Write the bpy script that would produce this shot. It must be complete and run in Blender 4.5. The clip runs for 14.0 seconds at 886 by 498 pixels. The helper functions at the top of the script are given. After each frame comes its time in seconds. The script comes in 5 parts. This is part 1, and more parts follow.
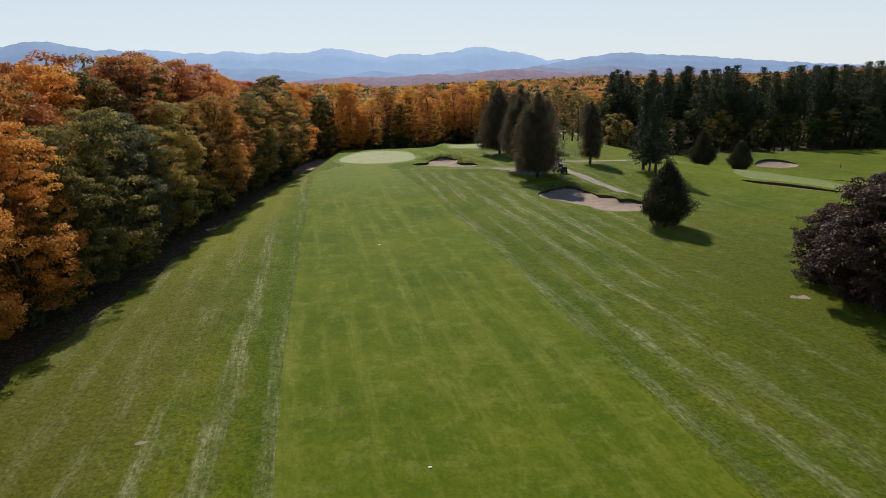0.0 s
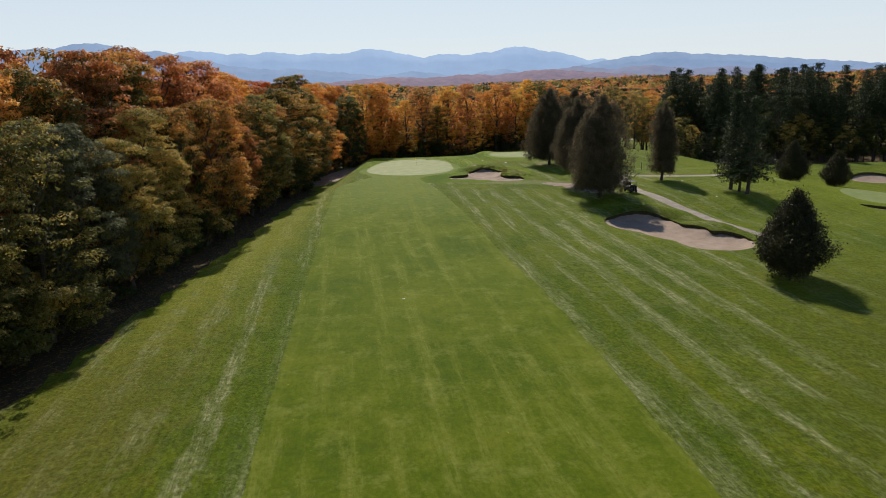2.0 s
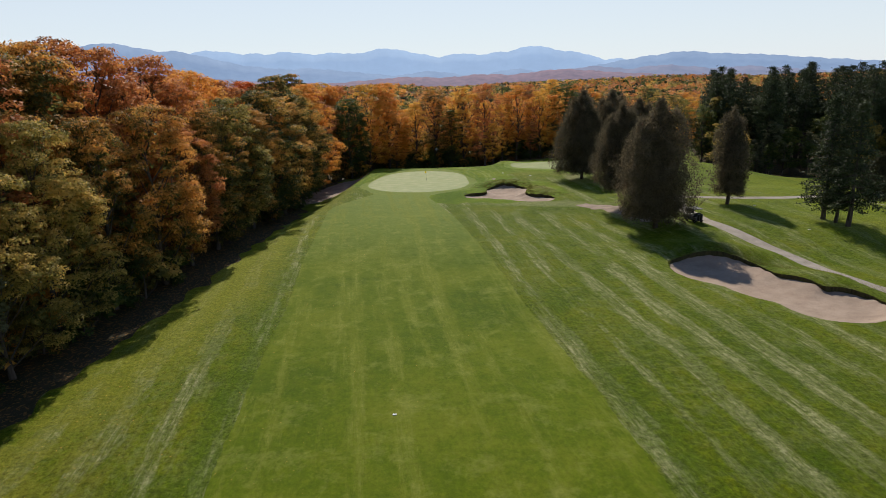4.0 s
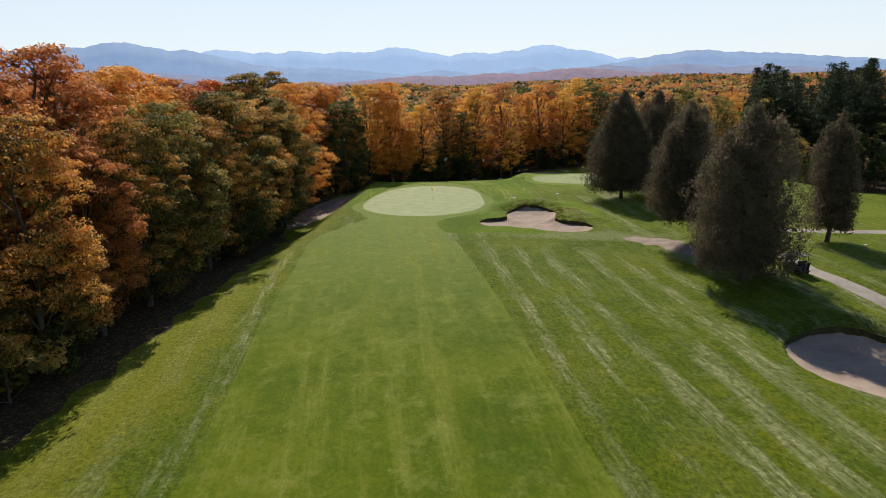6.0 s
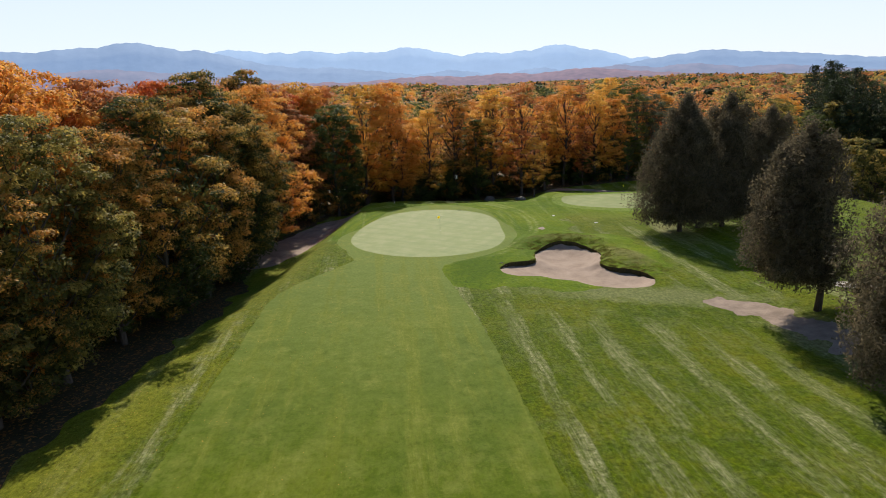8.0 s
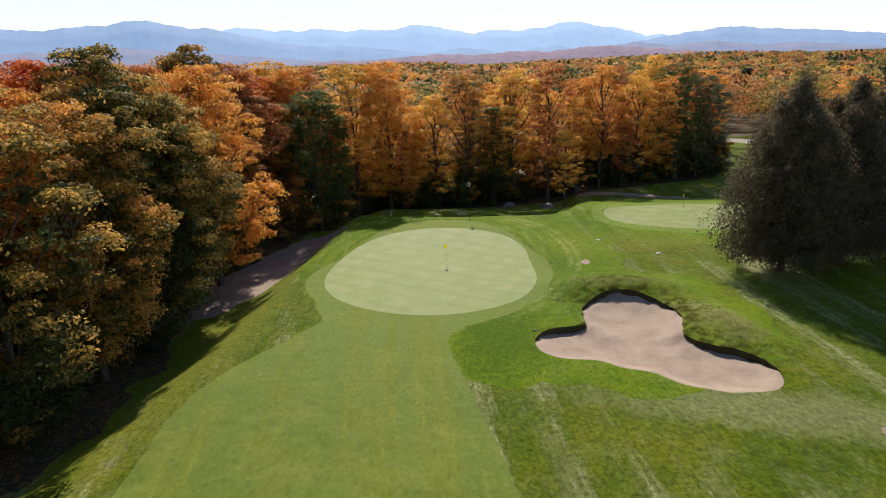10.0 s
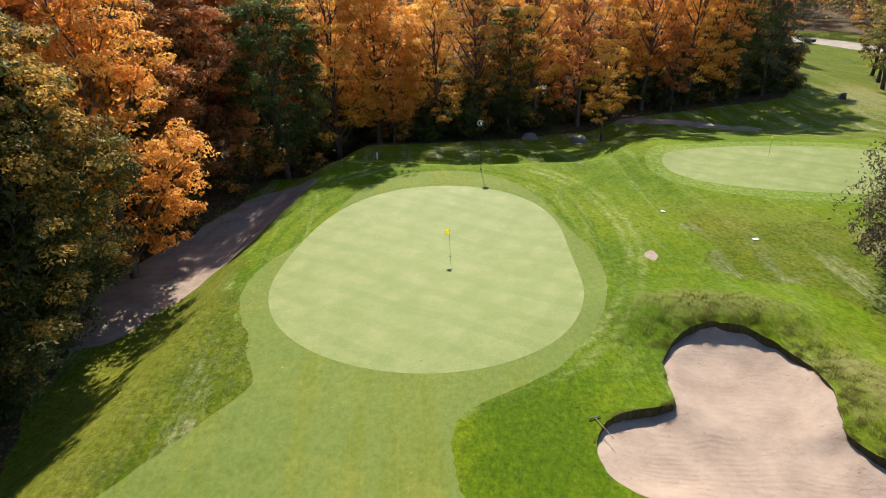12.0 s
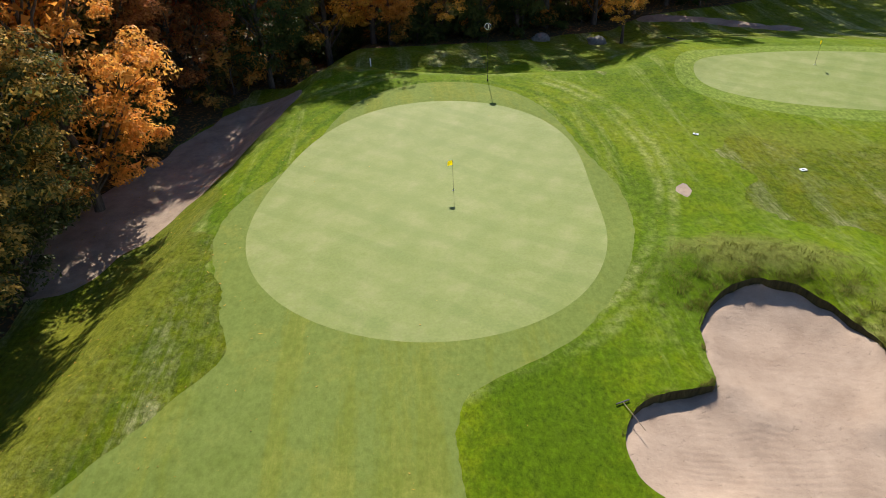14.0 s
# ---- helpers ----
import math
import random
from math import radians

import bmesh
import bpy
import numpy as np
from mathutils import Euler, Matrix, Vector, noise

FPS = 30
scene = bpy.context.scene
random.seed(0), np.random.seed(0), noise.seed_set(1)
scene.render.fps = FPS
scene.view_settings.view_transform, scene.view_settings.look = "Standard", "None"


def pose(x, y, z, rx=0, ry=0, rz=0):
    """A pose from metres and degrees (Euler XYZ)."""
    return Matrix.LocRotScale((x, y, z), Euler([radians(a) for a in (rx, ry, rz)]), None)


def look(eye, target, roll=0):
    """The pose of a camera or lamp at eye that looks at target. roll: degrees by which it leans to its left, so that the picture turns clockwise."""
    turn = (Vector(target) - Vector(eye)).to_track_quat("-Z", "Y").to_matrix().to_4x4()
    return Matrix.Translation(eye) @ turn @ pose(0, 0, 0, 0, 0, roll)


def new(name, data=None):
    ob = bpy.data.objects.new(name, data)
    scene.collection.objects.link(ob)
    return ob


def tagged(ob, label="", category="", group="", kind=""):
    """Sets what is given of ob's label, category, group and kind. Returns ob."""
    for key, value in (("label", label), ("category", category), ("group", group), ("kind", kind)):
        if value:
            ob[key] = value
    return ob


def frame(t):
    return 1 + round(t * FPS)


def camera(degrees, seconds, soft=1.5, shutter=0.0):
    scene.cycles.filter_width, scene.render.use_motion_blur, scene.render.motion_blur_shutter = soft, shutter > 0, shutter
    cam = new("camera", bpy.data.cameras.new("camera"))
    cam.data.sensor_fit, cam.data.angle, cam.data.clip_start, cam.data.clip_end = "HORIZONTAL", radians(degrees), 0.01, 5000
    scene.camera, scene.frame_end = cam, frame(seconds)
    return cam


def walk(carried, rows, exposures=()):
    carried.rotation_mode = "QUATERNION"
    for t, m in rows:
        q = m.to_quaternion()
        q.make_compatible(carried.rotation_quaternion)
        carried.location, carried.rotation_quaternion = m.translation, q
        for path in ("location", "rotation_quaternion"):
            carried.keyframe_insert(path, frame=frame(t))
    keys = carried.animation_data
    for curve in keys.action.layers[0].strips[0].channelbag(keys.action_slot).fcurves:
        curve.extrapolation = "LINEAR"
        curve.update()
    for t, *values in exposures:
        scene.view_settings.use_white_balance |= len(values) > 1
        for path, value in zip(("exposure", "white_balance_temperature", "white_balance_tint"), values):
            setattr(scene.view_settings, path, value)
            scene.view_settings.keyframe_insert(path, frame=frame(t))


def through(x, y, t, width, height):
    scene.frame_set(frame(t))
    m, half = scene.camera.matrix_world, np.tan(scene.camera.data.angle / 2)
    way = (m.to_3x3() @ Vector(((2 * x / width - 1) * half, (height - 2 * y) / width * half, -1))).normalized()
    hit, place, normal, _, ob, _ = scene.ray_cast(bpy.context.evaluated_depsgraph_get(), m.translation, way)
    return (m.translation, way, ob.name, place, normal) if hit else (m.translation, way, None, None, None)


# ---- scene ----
cam = camera(69.9, 14.0, 0.75)
METRES, EYE, TILT, LEAN, TURN = 142.86, 21.0, 0.0, 0.0, 0.0
ROWS = [
    (0.0, 0.0, 0.0, 0.0, -0.48, -15.21, 1.76),
    (0.5, -0.0014, 0.0365, -0.0003, 0.78, -15.17, 1.8),
    (1.0, -0.0028, 0.0741, -0.0007, 1.99, -15.12, 1.82),
    (1.5, -0.0042, 0.1123, -0.0008, 2.68, -15.09, 1.82),
    (2.0, -0.0057, 0.1512, -0.001, 2.88, -15.08, 1.83),
    (2.5, -0.0069, 0.1901, -0.0012, 3.23, -15.07, 1.83),
    (3.0, -0.0084, 0.229, -0.0011, 3.53, -15.06, 1.84),
    (5.5, -0.0216, 0.4284, -0.0018, 5.03, -15.09, 1.84),
    (6.0, -0.0246, 0.4685, -0.0021, 5.13, -15.11, 1.84),
    (6.5, -0.0276, 0.5096, -0.0024, 5.39, -15.1, 1.84),
    (7.0, -0.031, 0.5508, -0.0026, 5.91, -15.08, 1.86),
    (7.5, -0.0342, 0.5922, -0.0025, 6.13, -15.08, 1.87),
    (8.0, -0.0374, 0.6333, -0.0026, 6.18, -15.07, 1.88),
    (10.5, -0.0593, 0.8446, -0.0031, 7.34, -18.57, 1.94),
    (11.0, -0.0647, 0.8869, -0.0026, 7.38, -21.12, 1.92),
    (11.5, -0.0685, 0.9241, -0.0019, 7.42, -23.71, 1.98),
    (12.0, -0.0717, 0.9538, -0.0021, 7.48, -26.34, 2.02),
    (12.5, -0.0745, 0.9752, -0.0024, 7.49, -28.98, 2.05),
    (13.0, -0.0766, 0.9887, -0.0028, 7.5, -31.63, 2.09),
    (13.5, -0.0777, 0.9948, -0.0034, 7.52, -34.25, 2.11),
    (14.0, -0.0779, 0.9958, -0.0047, 7.52, -35.74, 2.09),
]
walk(cam, [(t, pose(0, 0, EYE, TILT, LEAN, TURN) @ pose(METRES * x, METRES * y, METRES * z, 90 + pitch, roll, yaw)) for t, x, y, z, yaw, pitch, roll in ROWS],
     [(0.0, -0.12), (3.0, -0.09), (6.5, 0.12), (8.2, 0.18), (10.3, 0.44), (11.0, 0.90), (12.0, 0.92), (14.0, 0.68)])


# ---- world, sun ----
SUN_EL, SUN_AZ = 41.5, -9.0          # degrees above the horizon; degrees from +y towards +x
world = bpy.data.worlds.new("world")
scene.world = world
world.use_nodes = True
wn = world.node_tree.nodes
sky = wn.new("ShaderNodeTexSky")
sky.sky_type, sky.sun_disc = "NISHITA", False
sky.sun_elevation, sky.sun_rotation = radians(SUN_EL), radians(SUN_AZ)
sky.altitude, sky.air_density, sky.dust_density, sky.ozone_density = 300, 1.0, 0.1, 4.0
haze_way = wn.new("ShaderNodeTexCoord")
haze_split = wn.new("ShaderNodeSeparateXYZ")
haze_ramp = wn.new("ShaderNodeValToRGB")
haze_ramp.color_ramp.elements[0].color, haze_ramp.color_ramp.elements[0].position = (0.85, 0.85, 0.85, 1), 0.0
haze_ramp.color_ramp.elements[1].color, haze_ramp.color_ramp.elements[1].position = (0, 0, 0, 1), 0.42
haze_ramp.color_ramp.elements.new(0.13).color = (0.74, 0.74, 0.74, 1)
haze_mix = wn.new("ShaderNodeMix")
haze_mix.data_type = "RGBA"
haze_mix.inputs[7].default_value = (8.4, 9.1, 9.8, 1)
for a, b in ((haze_way.outputs["Generated"], haze_split.inputs[0]), (haze_split.outputs[2], haze_ramp.inputs[0]), (haze_ramp.outputs[0], haze_mix.inputs[0]),
             (sky.outputs[0], haze_mix.inputs[6]), (haze_mix.outputs[2], wn["Background"].inputs[0])):
    world.node_tree.links.new(a, b)
wn["Background"].inputs[1].default_value = 0.095
sun_data = bpy.data.lights.new("sun", "SUN")
sun_data.energy, sun_data.angle, sun_data.color = 4.9, radians(0.53), (1.0, 0.925, 0.80)
sun = new("sun", sun_data)
sun_dir = Vector((math.sin(radians(SUN_AZ)) * math.cos(radians(SUN_EL)), math.cos(radians(SUN_AZ)) * math.cos(radians(SUN_EL)), math.sin(radians(SUN_EL))))
sun.matrix_world = look(sun_dir * 400, (0, 0, 0))


# ---- materials ----
class Nodes:
    """A node material and short ways to add to it."""

    def __init__(self, name):
        self.mat = bpy.data.materials.new(name)
        self.mat.use_nodes = True
        self.tree = self.mat.node_tree
        self.bsdf = self.tree.nodes["Principled BSDF"]
        self.bsdf.inputs["Specular IOR Level"].default_value = 0.2
        self.out = self.tree.nodes["Material Output"]

    def add(self, kind, **values):
        n = self.tree.nodes.new("ShaderNode" + kind)
        for key, v in values.items():
            setattr(n, key, v)
        return n

    def put(self, socket, value):
        if isinstance(value, bpy.types.NodeSocket):
            self.tree.links.new(value, socket)
        else:
            socket.default_value = value

    def coords(self, scale=(1, 1, 1), turn=0.0):
        g = self.add("NewGeometry")
        m = self.add("Mapping", vector_type="TEXTURE")
        self.put(m.inputs["Vector"], g.outputs["Position"])
        m.inputs["Rotation"].default_value = (0, 0, turn)
        m.inputs["Scale"].default_value = tuple(1 / s for s in scale)
        return m.outputs[0]

    def noise(self, vector, scale, detail=3.0, rough=0.55):
        n = self.add("TexNoise")
        self.put(n.inputs["Vector"], vector)
        n.inputs["Scale"].default_value, n.inputs["Detail"].default_value, n.inputs["Roughness"].default_value = scale, detail, rough
        return n.outputs["Fac"]

    def ramp(self, fac, stops):
        r = self.add("ValToRGB")
        e = r.color_ramp.elements
        while len(e) < len(stops):
            e.new(0.5)
        for el, (p, c) in zip(e, stops):
            el.position, el.color = p, (*c, 1) if not isinstance(c, (int, float)) else (c, c, c, 1)
        self.put(r.inputs[0], fac)
        return r.outputs[0]

    def mix(self, fac, a, b, blend="MIX"):
        m = self.add("Mix", data_type="RGBA", blend_type=blend)
        self.put(m.inputs[0], fac)
        for i, v in ((6, a), (7, b)):
            self.put(m.inputs[i], (*v, 1) if isinstance(v, tuple) and len(v) == 3 else v)
        return m.outputs[2]

    def math(self, op, a, b=0.0):
        m = self.add("Math", operation=op)
        self.put(m.inputs[0], a)
        self.put(m.inputs[1], b)
        return m.outputs[0]

    def spot(self, p, cx, cy, rx, ry, turn=0.0):
        """A patch with a ragged edge on the ground: 1 in its middle, 0 outside."""
        m = self.add("Mapping", vector_type="TEXTURE")
        self.put(m.inputs["Vector"], p)
        m.inputs["Location"].default_value, m.inputs["Rotation"].default_value, m.inputs["Scale"].default_value = (cx, cy, 0), (0, 0, radians(turn)), (rx, ry, 1e5)
        r = self.add("VectorMath", operation="LENGTH")
        self.put(r.inputs[0], m.outputs[0])
        ragged = self.math("ADD", r.outputs["Value"], self.math("MULTIPLY", self.math("SUBTRACT", self.noise(p, 0.55, 7.0, 0.75), 0.5), 2.0))
        return self.ramp(ragged, [(0.45, 1.0), (1.1, 0.0)])

    def bump(self, height, strength, distance):
        b = self.add("Bump")
        b.inputs["Strength"].default_value, b.inputs["Distance"].default_value = strength, distance
        self.put(b.inputs["Height"], height)
        self.put(self.bsdf.inputs["Normal"], b.outputs[0])

    def done(self, colour, roughness=0.8):
        self.put(self.bsdf.inputs["Base Color"], (*colour, 1) if isinstance(colour, tuple) else colour)
        self.put(self.bsdf.inputs["Roughness"], roughness)
        return self.mat


LINE = math.atan(0.19)          # the fairway bears left of +y by this


def grass(name, dark, mid, light, pale, worn, bands=0.4, width=2.0, streak=0.5, patch=0.15, relief=0.6, ring=0.0, fade=0.0, grain=0.85, approach=None, spots=(), calm=(), even=0.28):
    """Mown grass: blotches at two scales, bands along the mower's line that hold pale dry streaks, fine relief of the
    blades.
    worn: the colour of the pressed bands; ring: pale wheel marks where the mower turns round the green;
    spots: areas of dry, thin, darker or brighter turf, (x, y, half width, half length, turn, amount, colour)."""
    n = Nodes(name)
    p = n.coords()
    big = n.noise(p, 0.085, 4.0, 0.6)
    blot = n.noise(p, 0.8, 5.0, 0.7)
    fine = n.noise(n.coords((1, 0.7, 1), LINE), 3.6, 7.0, 0.8)
    both = n.math("ADD", n.math("MULTIPLY", big, 0.6), n.math("MULTIPLY", blot, 0.4))
    c = n.ramp(both, [(0.38, dark), (0.5, mid), (0.61, light)])
    dry = n.ramp(n.noise(n.coords((0.5, 0.3, 1), LINE + 0.3), 1.0, 6.0, 0.7), [(0.50, 0.0), (0.68, 1.0)])
    c = n.mix(n.math("MULTIPLY", dry, 0.28), c, (light[0] * 1.22, light[1] * 1.05, light[2] * 1.2))
    if approach:
        # paler towards the green: shorter turf, plus painted loss of backlight at steep views
        place = n.add("SeparateXYZ")
        n.put(place.inputs[0], p)
        far = n.math("ADD", n.math("MULTIPLY", n.math("SUBTRACT", place.outputs[1], 112.0), 1 / 48.0), n.math("MULTIPLY", n.math("SUBTRACT", blot, 0.5), 0.9))
        c = n.mix(n.ramp(far, [(0.0, 0.0), (1.0, 0.85)]), c, approach)
    split = n.add("SeparateXYZ")
    n.put(split.inputs[0], n.coords((1, 1, 1), LINE))
    drift = n.math("MULTIPLY", n.noise(n.coords((0.12, 0.02, 1), LINE), 1.0, 2.0, 0.5), 7.0 if even < 0.5 else 4.6)
    wave = n.math("MULTIPLY", n.math("SUBTRACT", n.noise(n.coords((1.0 / width, 0.016, 1), LINE + 0.02), 1.0, 4.0, 0.62), 0.5), 4.5 if even < 0.5 else 2.6)
    wave = n.math("ADD", wave, n.math("MULTIPLY", n.math("MULTIPLY", n.math("SINE", n.math("ADD", n.math("MULTIPLY", split.outputs[0], 6.2832 / width), drift)), n.ramp(n.noise(n.coords((0.16, 0.03, 1), LINE + 0.1), 1.0, 2.0), [(0.30, 0.35), (0.60, 1.0)])), even))
    edge = n.math("ADD", wave, n.math("MULTIPLY", n.math("SUBTRACT", n.noise(n.coords((0.5, 0.14, 1), LINE + 0.06), 1.0, 6.0, 0.75), 0.5), 3.6))
    band = n.ramp(edge, [(0.0, 0.0), (0.6, 1.0)])
    if fade:
        # no tracks far out to the right, where nobody drives
        place = n.add("SeparateXYZ")
        n.put(place.inputs[0], p)
        band = n.math("MULTIPLY", band, n.ramp(n.math("MULTIPLY", n.math("SUBTRACT", place.outputs[0], 10.0), 1 / fade), [(0.35, 1.0), (1.0, 0.15)]))
    for area in calm:
        band = n.math("MULTIPLY", band, n.math("SUBTRACT", 1.0, n.spot(p, *area)))
    c = n.mix(n.math("MULTIPLY", band, bands), c, worn)
    thin = n.ramp(n.noise(n.coords((2.1, 0.13, 1), LINE + 0.02), 1.0, 8.0, 0.80), [(0.44, 0.0), (0.60, 1.0)])
    skew = n.ramp(n.noise(n.coords((1.9, 0.34, 1), LINE + 0.5), 1.0, 8.0, 0.82), [(0.52, 0.0), (0.66, 1.0)])
    where = n.ramp(n.noise(n.coords((0.22, 0.05, 1), LINE), 1.0, 3.0, 0.6), [(0.30, 0.0), (0.50, 1.0)])
    grit = n.ramp(n.noise(p, 1.5, 8.0, 0.85), [(0.37, 0.0), (0.56, 1.0)])
    s = n.math("MAXIMUM", thin, skew)
    s = n.math("MULTIPLY", n.math("MULTIPLY", s, grit), n.math("MULTIPLY", where, n.math("ADD", n.math("MULTIPLY", band, 0.85), 0.15)))
    if ring:
        r = n.add("VectorMath", operation="LENGTH")
        m = n.add("Mapping")
        n.put(m.inputs["Vector"], p)
        m.inputs["Location"].default_value, m.inputs["Scale"].default_value = (17.3 / 15.2, -179.0 / 19.8, 0), (1 / 15.2, 1 / 19.8, 0)
        n.put(r.inputs[0], m.outputs[0])
        away = n.math("ADD", r.outputs["Value"], n.math("MULTIPLY", n.noise(p, 0.25), 0.06))
        near = n.ramp(n.math("ABSOLUTE", n.math("SUBTRACT", n.math("ABSOLUTE", n.math("SUBTRACT", away, 0.99)), 0.030)), [(0.004, 1.0), (0.034, 0.0)])
        near = n.math("MULTIPLY", near, n.ramp(n.noise(p, 0.22, 4.0, 0.7), [(0.38, 0.1), (0.60, 1.0)]))
        s = n.math("MAXIMUM", s, n.math("MULTIPLY", n.math("MULTIPLY", near, grit), ring))
        passes = n.ramp(n.math("SINE", n.math("MULTIPLY", away, 62.0)), [(0.2, 0.0), (0.9, 1.0)])
        close = n.ramp(away, [(0.80, 1.0), (1.45, 0.0)])
        c = n.mix(n.math("MULTIPLY", n.math("MULTIPLY", passes, close), 0.7), c, (dark[0] * 0.92, dark[1] * 1.0, dark[2]))
    c = n.mix(n.math("MULTIPLY", s, streak), c, pale)
    c = n.mix(n.math("MULTIPLY", n.ramp(n.noise(p, 0.30, 6.0, 0.75), [(0.52, 0.0), (0.70, 1.0)]), patch), c, pale)
    for cx, cy, rx, ry, turn, amount, colour in spots:
        c = n.mix(n.math("MULTIPLY", n.spot(p, cx, cy, rx, ry, turn), amount), c, colour)
    c = n.mix(grain, c, n.ramp(fine, [(0.32, 0.10), (0.68, 0.90)]), "SOFT_LIGHT")
    n.bsdf.inputs["Specular IOR Level"].default_value = 0.06
    # the fuzz of blades, brightest where one looks along the turf
    n.bsdf.inputs["Sheen Weight"].default_value, n.bsdf.inputs["Sheen Roughness"].default_value = 0.16, 0.36
    n.bsdf.inputs["Sheen Tint"].default_value = (0.58, 0.82, 0.03, 1)
    n.bump(n.math("ADD", fine, n.math("MULTIPLY", blot, 1.5)), relief, 0.07)
    return n.done(c, 0.85)


FAIRWAY = grass("fairway_grass", (0.050, 0.083, 0.0015), (0.074, 0.106, 0.0025), (0.106, 0.130, 0.007), (0.205, 0.215, 0.045), (0.128, 0.146, 0.012), 0.42, 2.6, 0.6, 0.55, 0.18, 0.0, 0.0, 0.32, (0.142, 0.182, 0.046))
ROUGH = grass("rough_grass", (0.040, 0.070, 0.001), (0.069, 0.097, 0.001), (0.108, 0.120, 0.003), (0.34, 0.33, 0.17), (0.086, 0.106, 0.024), 0.75, 3.6, 0.9, 0.16, 1.2, 0.0, 40.0,
              spots=((-17.2, 66.0, 1.7, 60.0, 9.8, 0.55, (0.050, 0.088, 0.001)), (10.4, 66.0, 2.0, 60.0, 10.6, 0.5, (0.044, 0.078, 0.001)), (66.0, 150.0, 34.0, 52.0, 0, 0.75, (0.128, 0.152, 0.008)), (40.0, 48.0, 26.0, 52.0, 0, 0.85, (0.070, 0.082, 0.006)), (-27.0, 44.0, 10.0, 46.0, 4, 0.6, (0.100, 0.092, 0.014)), (7.0, 149.5, 13.0, 3.2, -8, 0.75, (0.165, 0.175, 0.075)), (19.0, 139.0, 3.0, 9.0, 20, 0.7, (0.21, 0.19, 0.095)), (-32.5, 158.0, 5.0, 26.0, 3, 0.6, (0.150, 0.150, 0.018)),
                     (15.5, 176.0, 2.5, 9.0, 5, 0.6, (0.21, 0.19, 0.10)), (-31.0, 108.0, 6.0, 46.0, 3, 0.75, (0.155, 0.158, 0.014)), (38.0, 236.0, 5.0, 14.0, -15, 0.6, (0.22, 0.20, 0.09))), calm=((-31.5, 172.0, 8.0, 32.0, 3), (4.0, 147.0, 16.0, 6.5, -8), (11.0, 184.0, 11.0, 9.0, 0)), even=0.75)
SURROUND = grass("surround_grass", (0.050, 0.096, 0.0005), (0.080, 0.128, 0.001), (0.117, 0.155, 0.002), (0.25, 0.27, 0.09), (0.082, 0.128, 0.002), 0.25, 2.2, 0.55, 0.16, 0.6, 1.4, 0.0, 0.7,
                 spots=((-9.5, 158.5, 4.5, 8.0, 0, 0.85, (0.046, 0.090, 0.001)), (-3.5, 170.0, 2.2, 12.0, 8, 0.6, (0.050, 0.096, 0.001)), (8.0, 183.0, 9.0, 5.0, -25, 0.55, (0.125, 0.135, 0.020)), (7.2, 162.5, 2.6, 6.0, 25, 0.75, (0.16, 0.145, 0.055)), (1.0, 170.3, 5.5, 2.2, -6, 0.6, (0.14, 0.135, 0.04))))
COLLAR = grass("collar_grass", (0.105, 0.158, 0.020), (0.128, 0.180, 0.026), (0.155, 0.196, 0.036), (0.22, 0.245, 0.08), (0.130, 0.180, 0.030), 0.25, 1.5, 0.2, 0.25, 0.3)


def green_material():
    n = Nodes("putting_green_grass")
    p = n.coords()
    blot = n.noise(p, 0.5, 4.0, 0.65)
    c = n.ramp(blot, [(0.34, (0.152, 0.190, 0.039)), (0.5, (0.178, 0.212, 0.054)), (0.66, (0.210, 0.230, 0.075))])
    stripes = []
    for turn, width in ((radians(-24), 2.5), (radians(62), 2.9)):
        split = n.add("SeparateXYZ")
        n.put(split.inputs[0], n.coords((1, 1, 1), turn))
        bend = n.math("MULTIPLY", n.noise(n.coords((0.2, 0.2, 1)), 1.0, 3.0, 0.6), 3.0)
        stripes.append(n.ramp(n.math("SINE", n.math("ADD", n.math("MULTIPLY", split.outputs[1], 6.2832 / width), bend)), [(0.25, 0.0), (0.75, 1.0)]))
    check = n.math("MULTIPLY", n.math("ADD", stripes[0], n.math("MULTIPLY", stripes[1], 0.6)), n.ramp(n.noise(p, 0.16, 3.0, 0.6), [(0.35, 0.25), (0.6, 1.0)]))
    c = n.mix(n.math("MULTIPLY", check, 0.5), c, (0.136, 0.180, 0.036))
    c = n.mix(0.35, c, n.ramp(n.noise(p, 7.0, 4.0, 0.7), [(0.3, 0.35), (0.7, 0.7)]), "SOFT_LIGHT")
    n.bump(n.noise(p, 14.0), 0.12, 0.02)
    return n.done(c, 0.7)


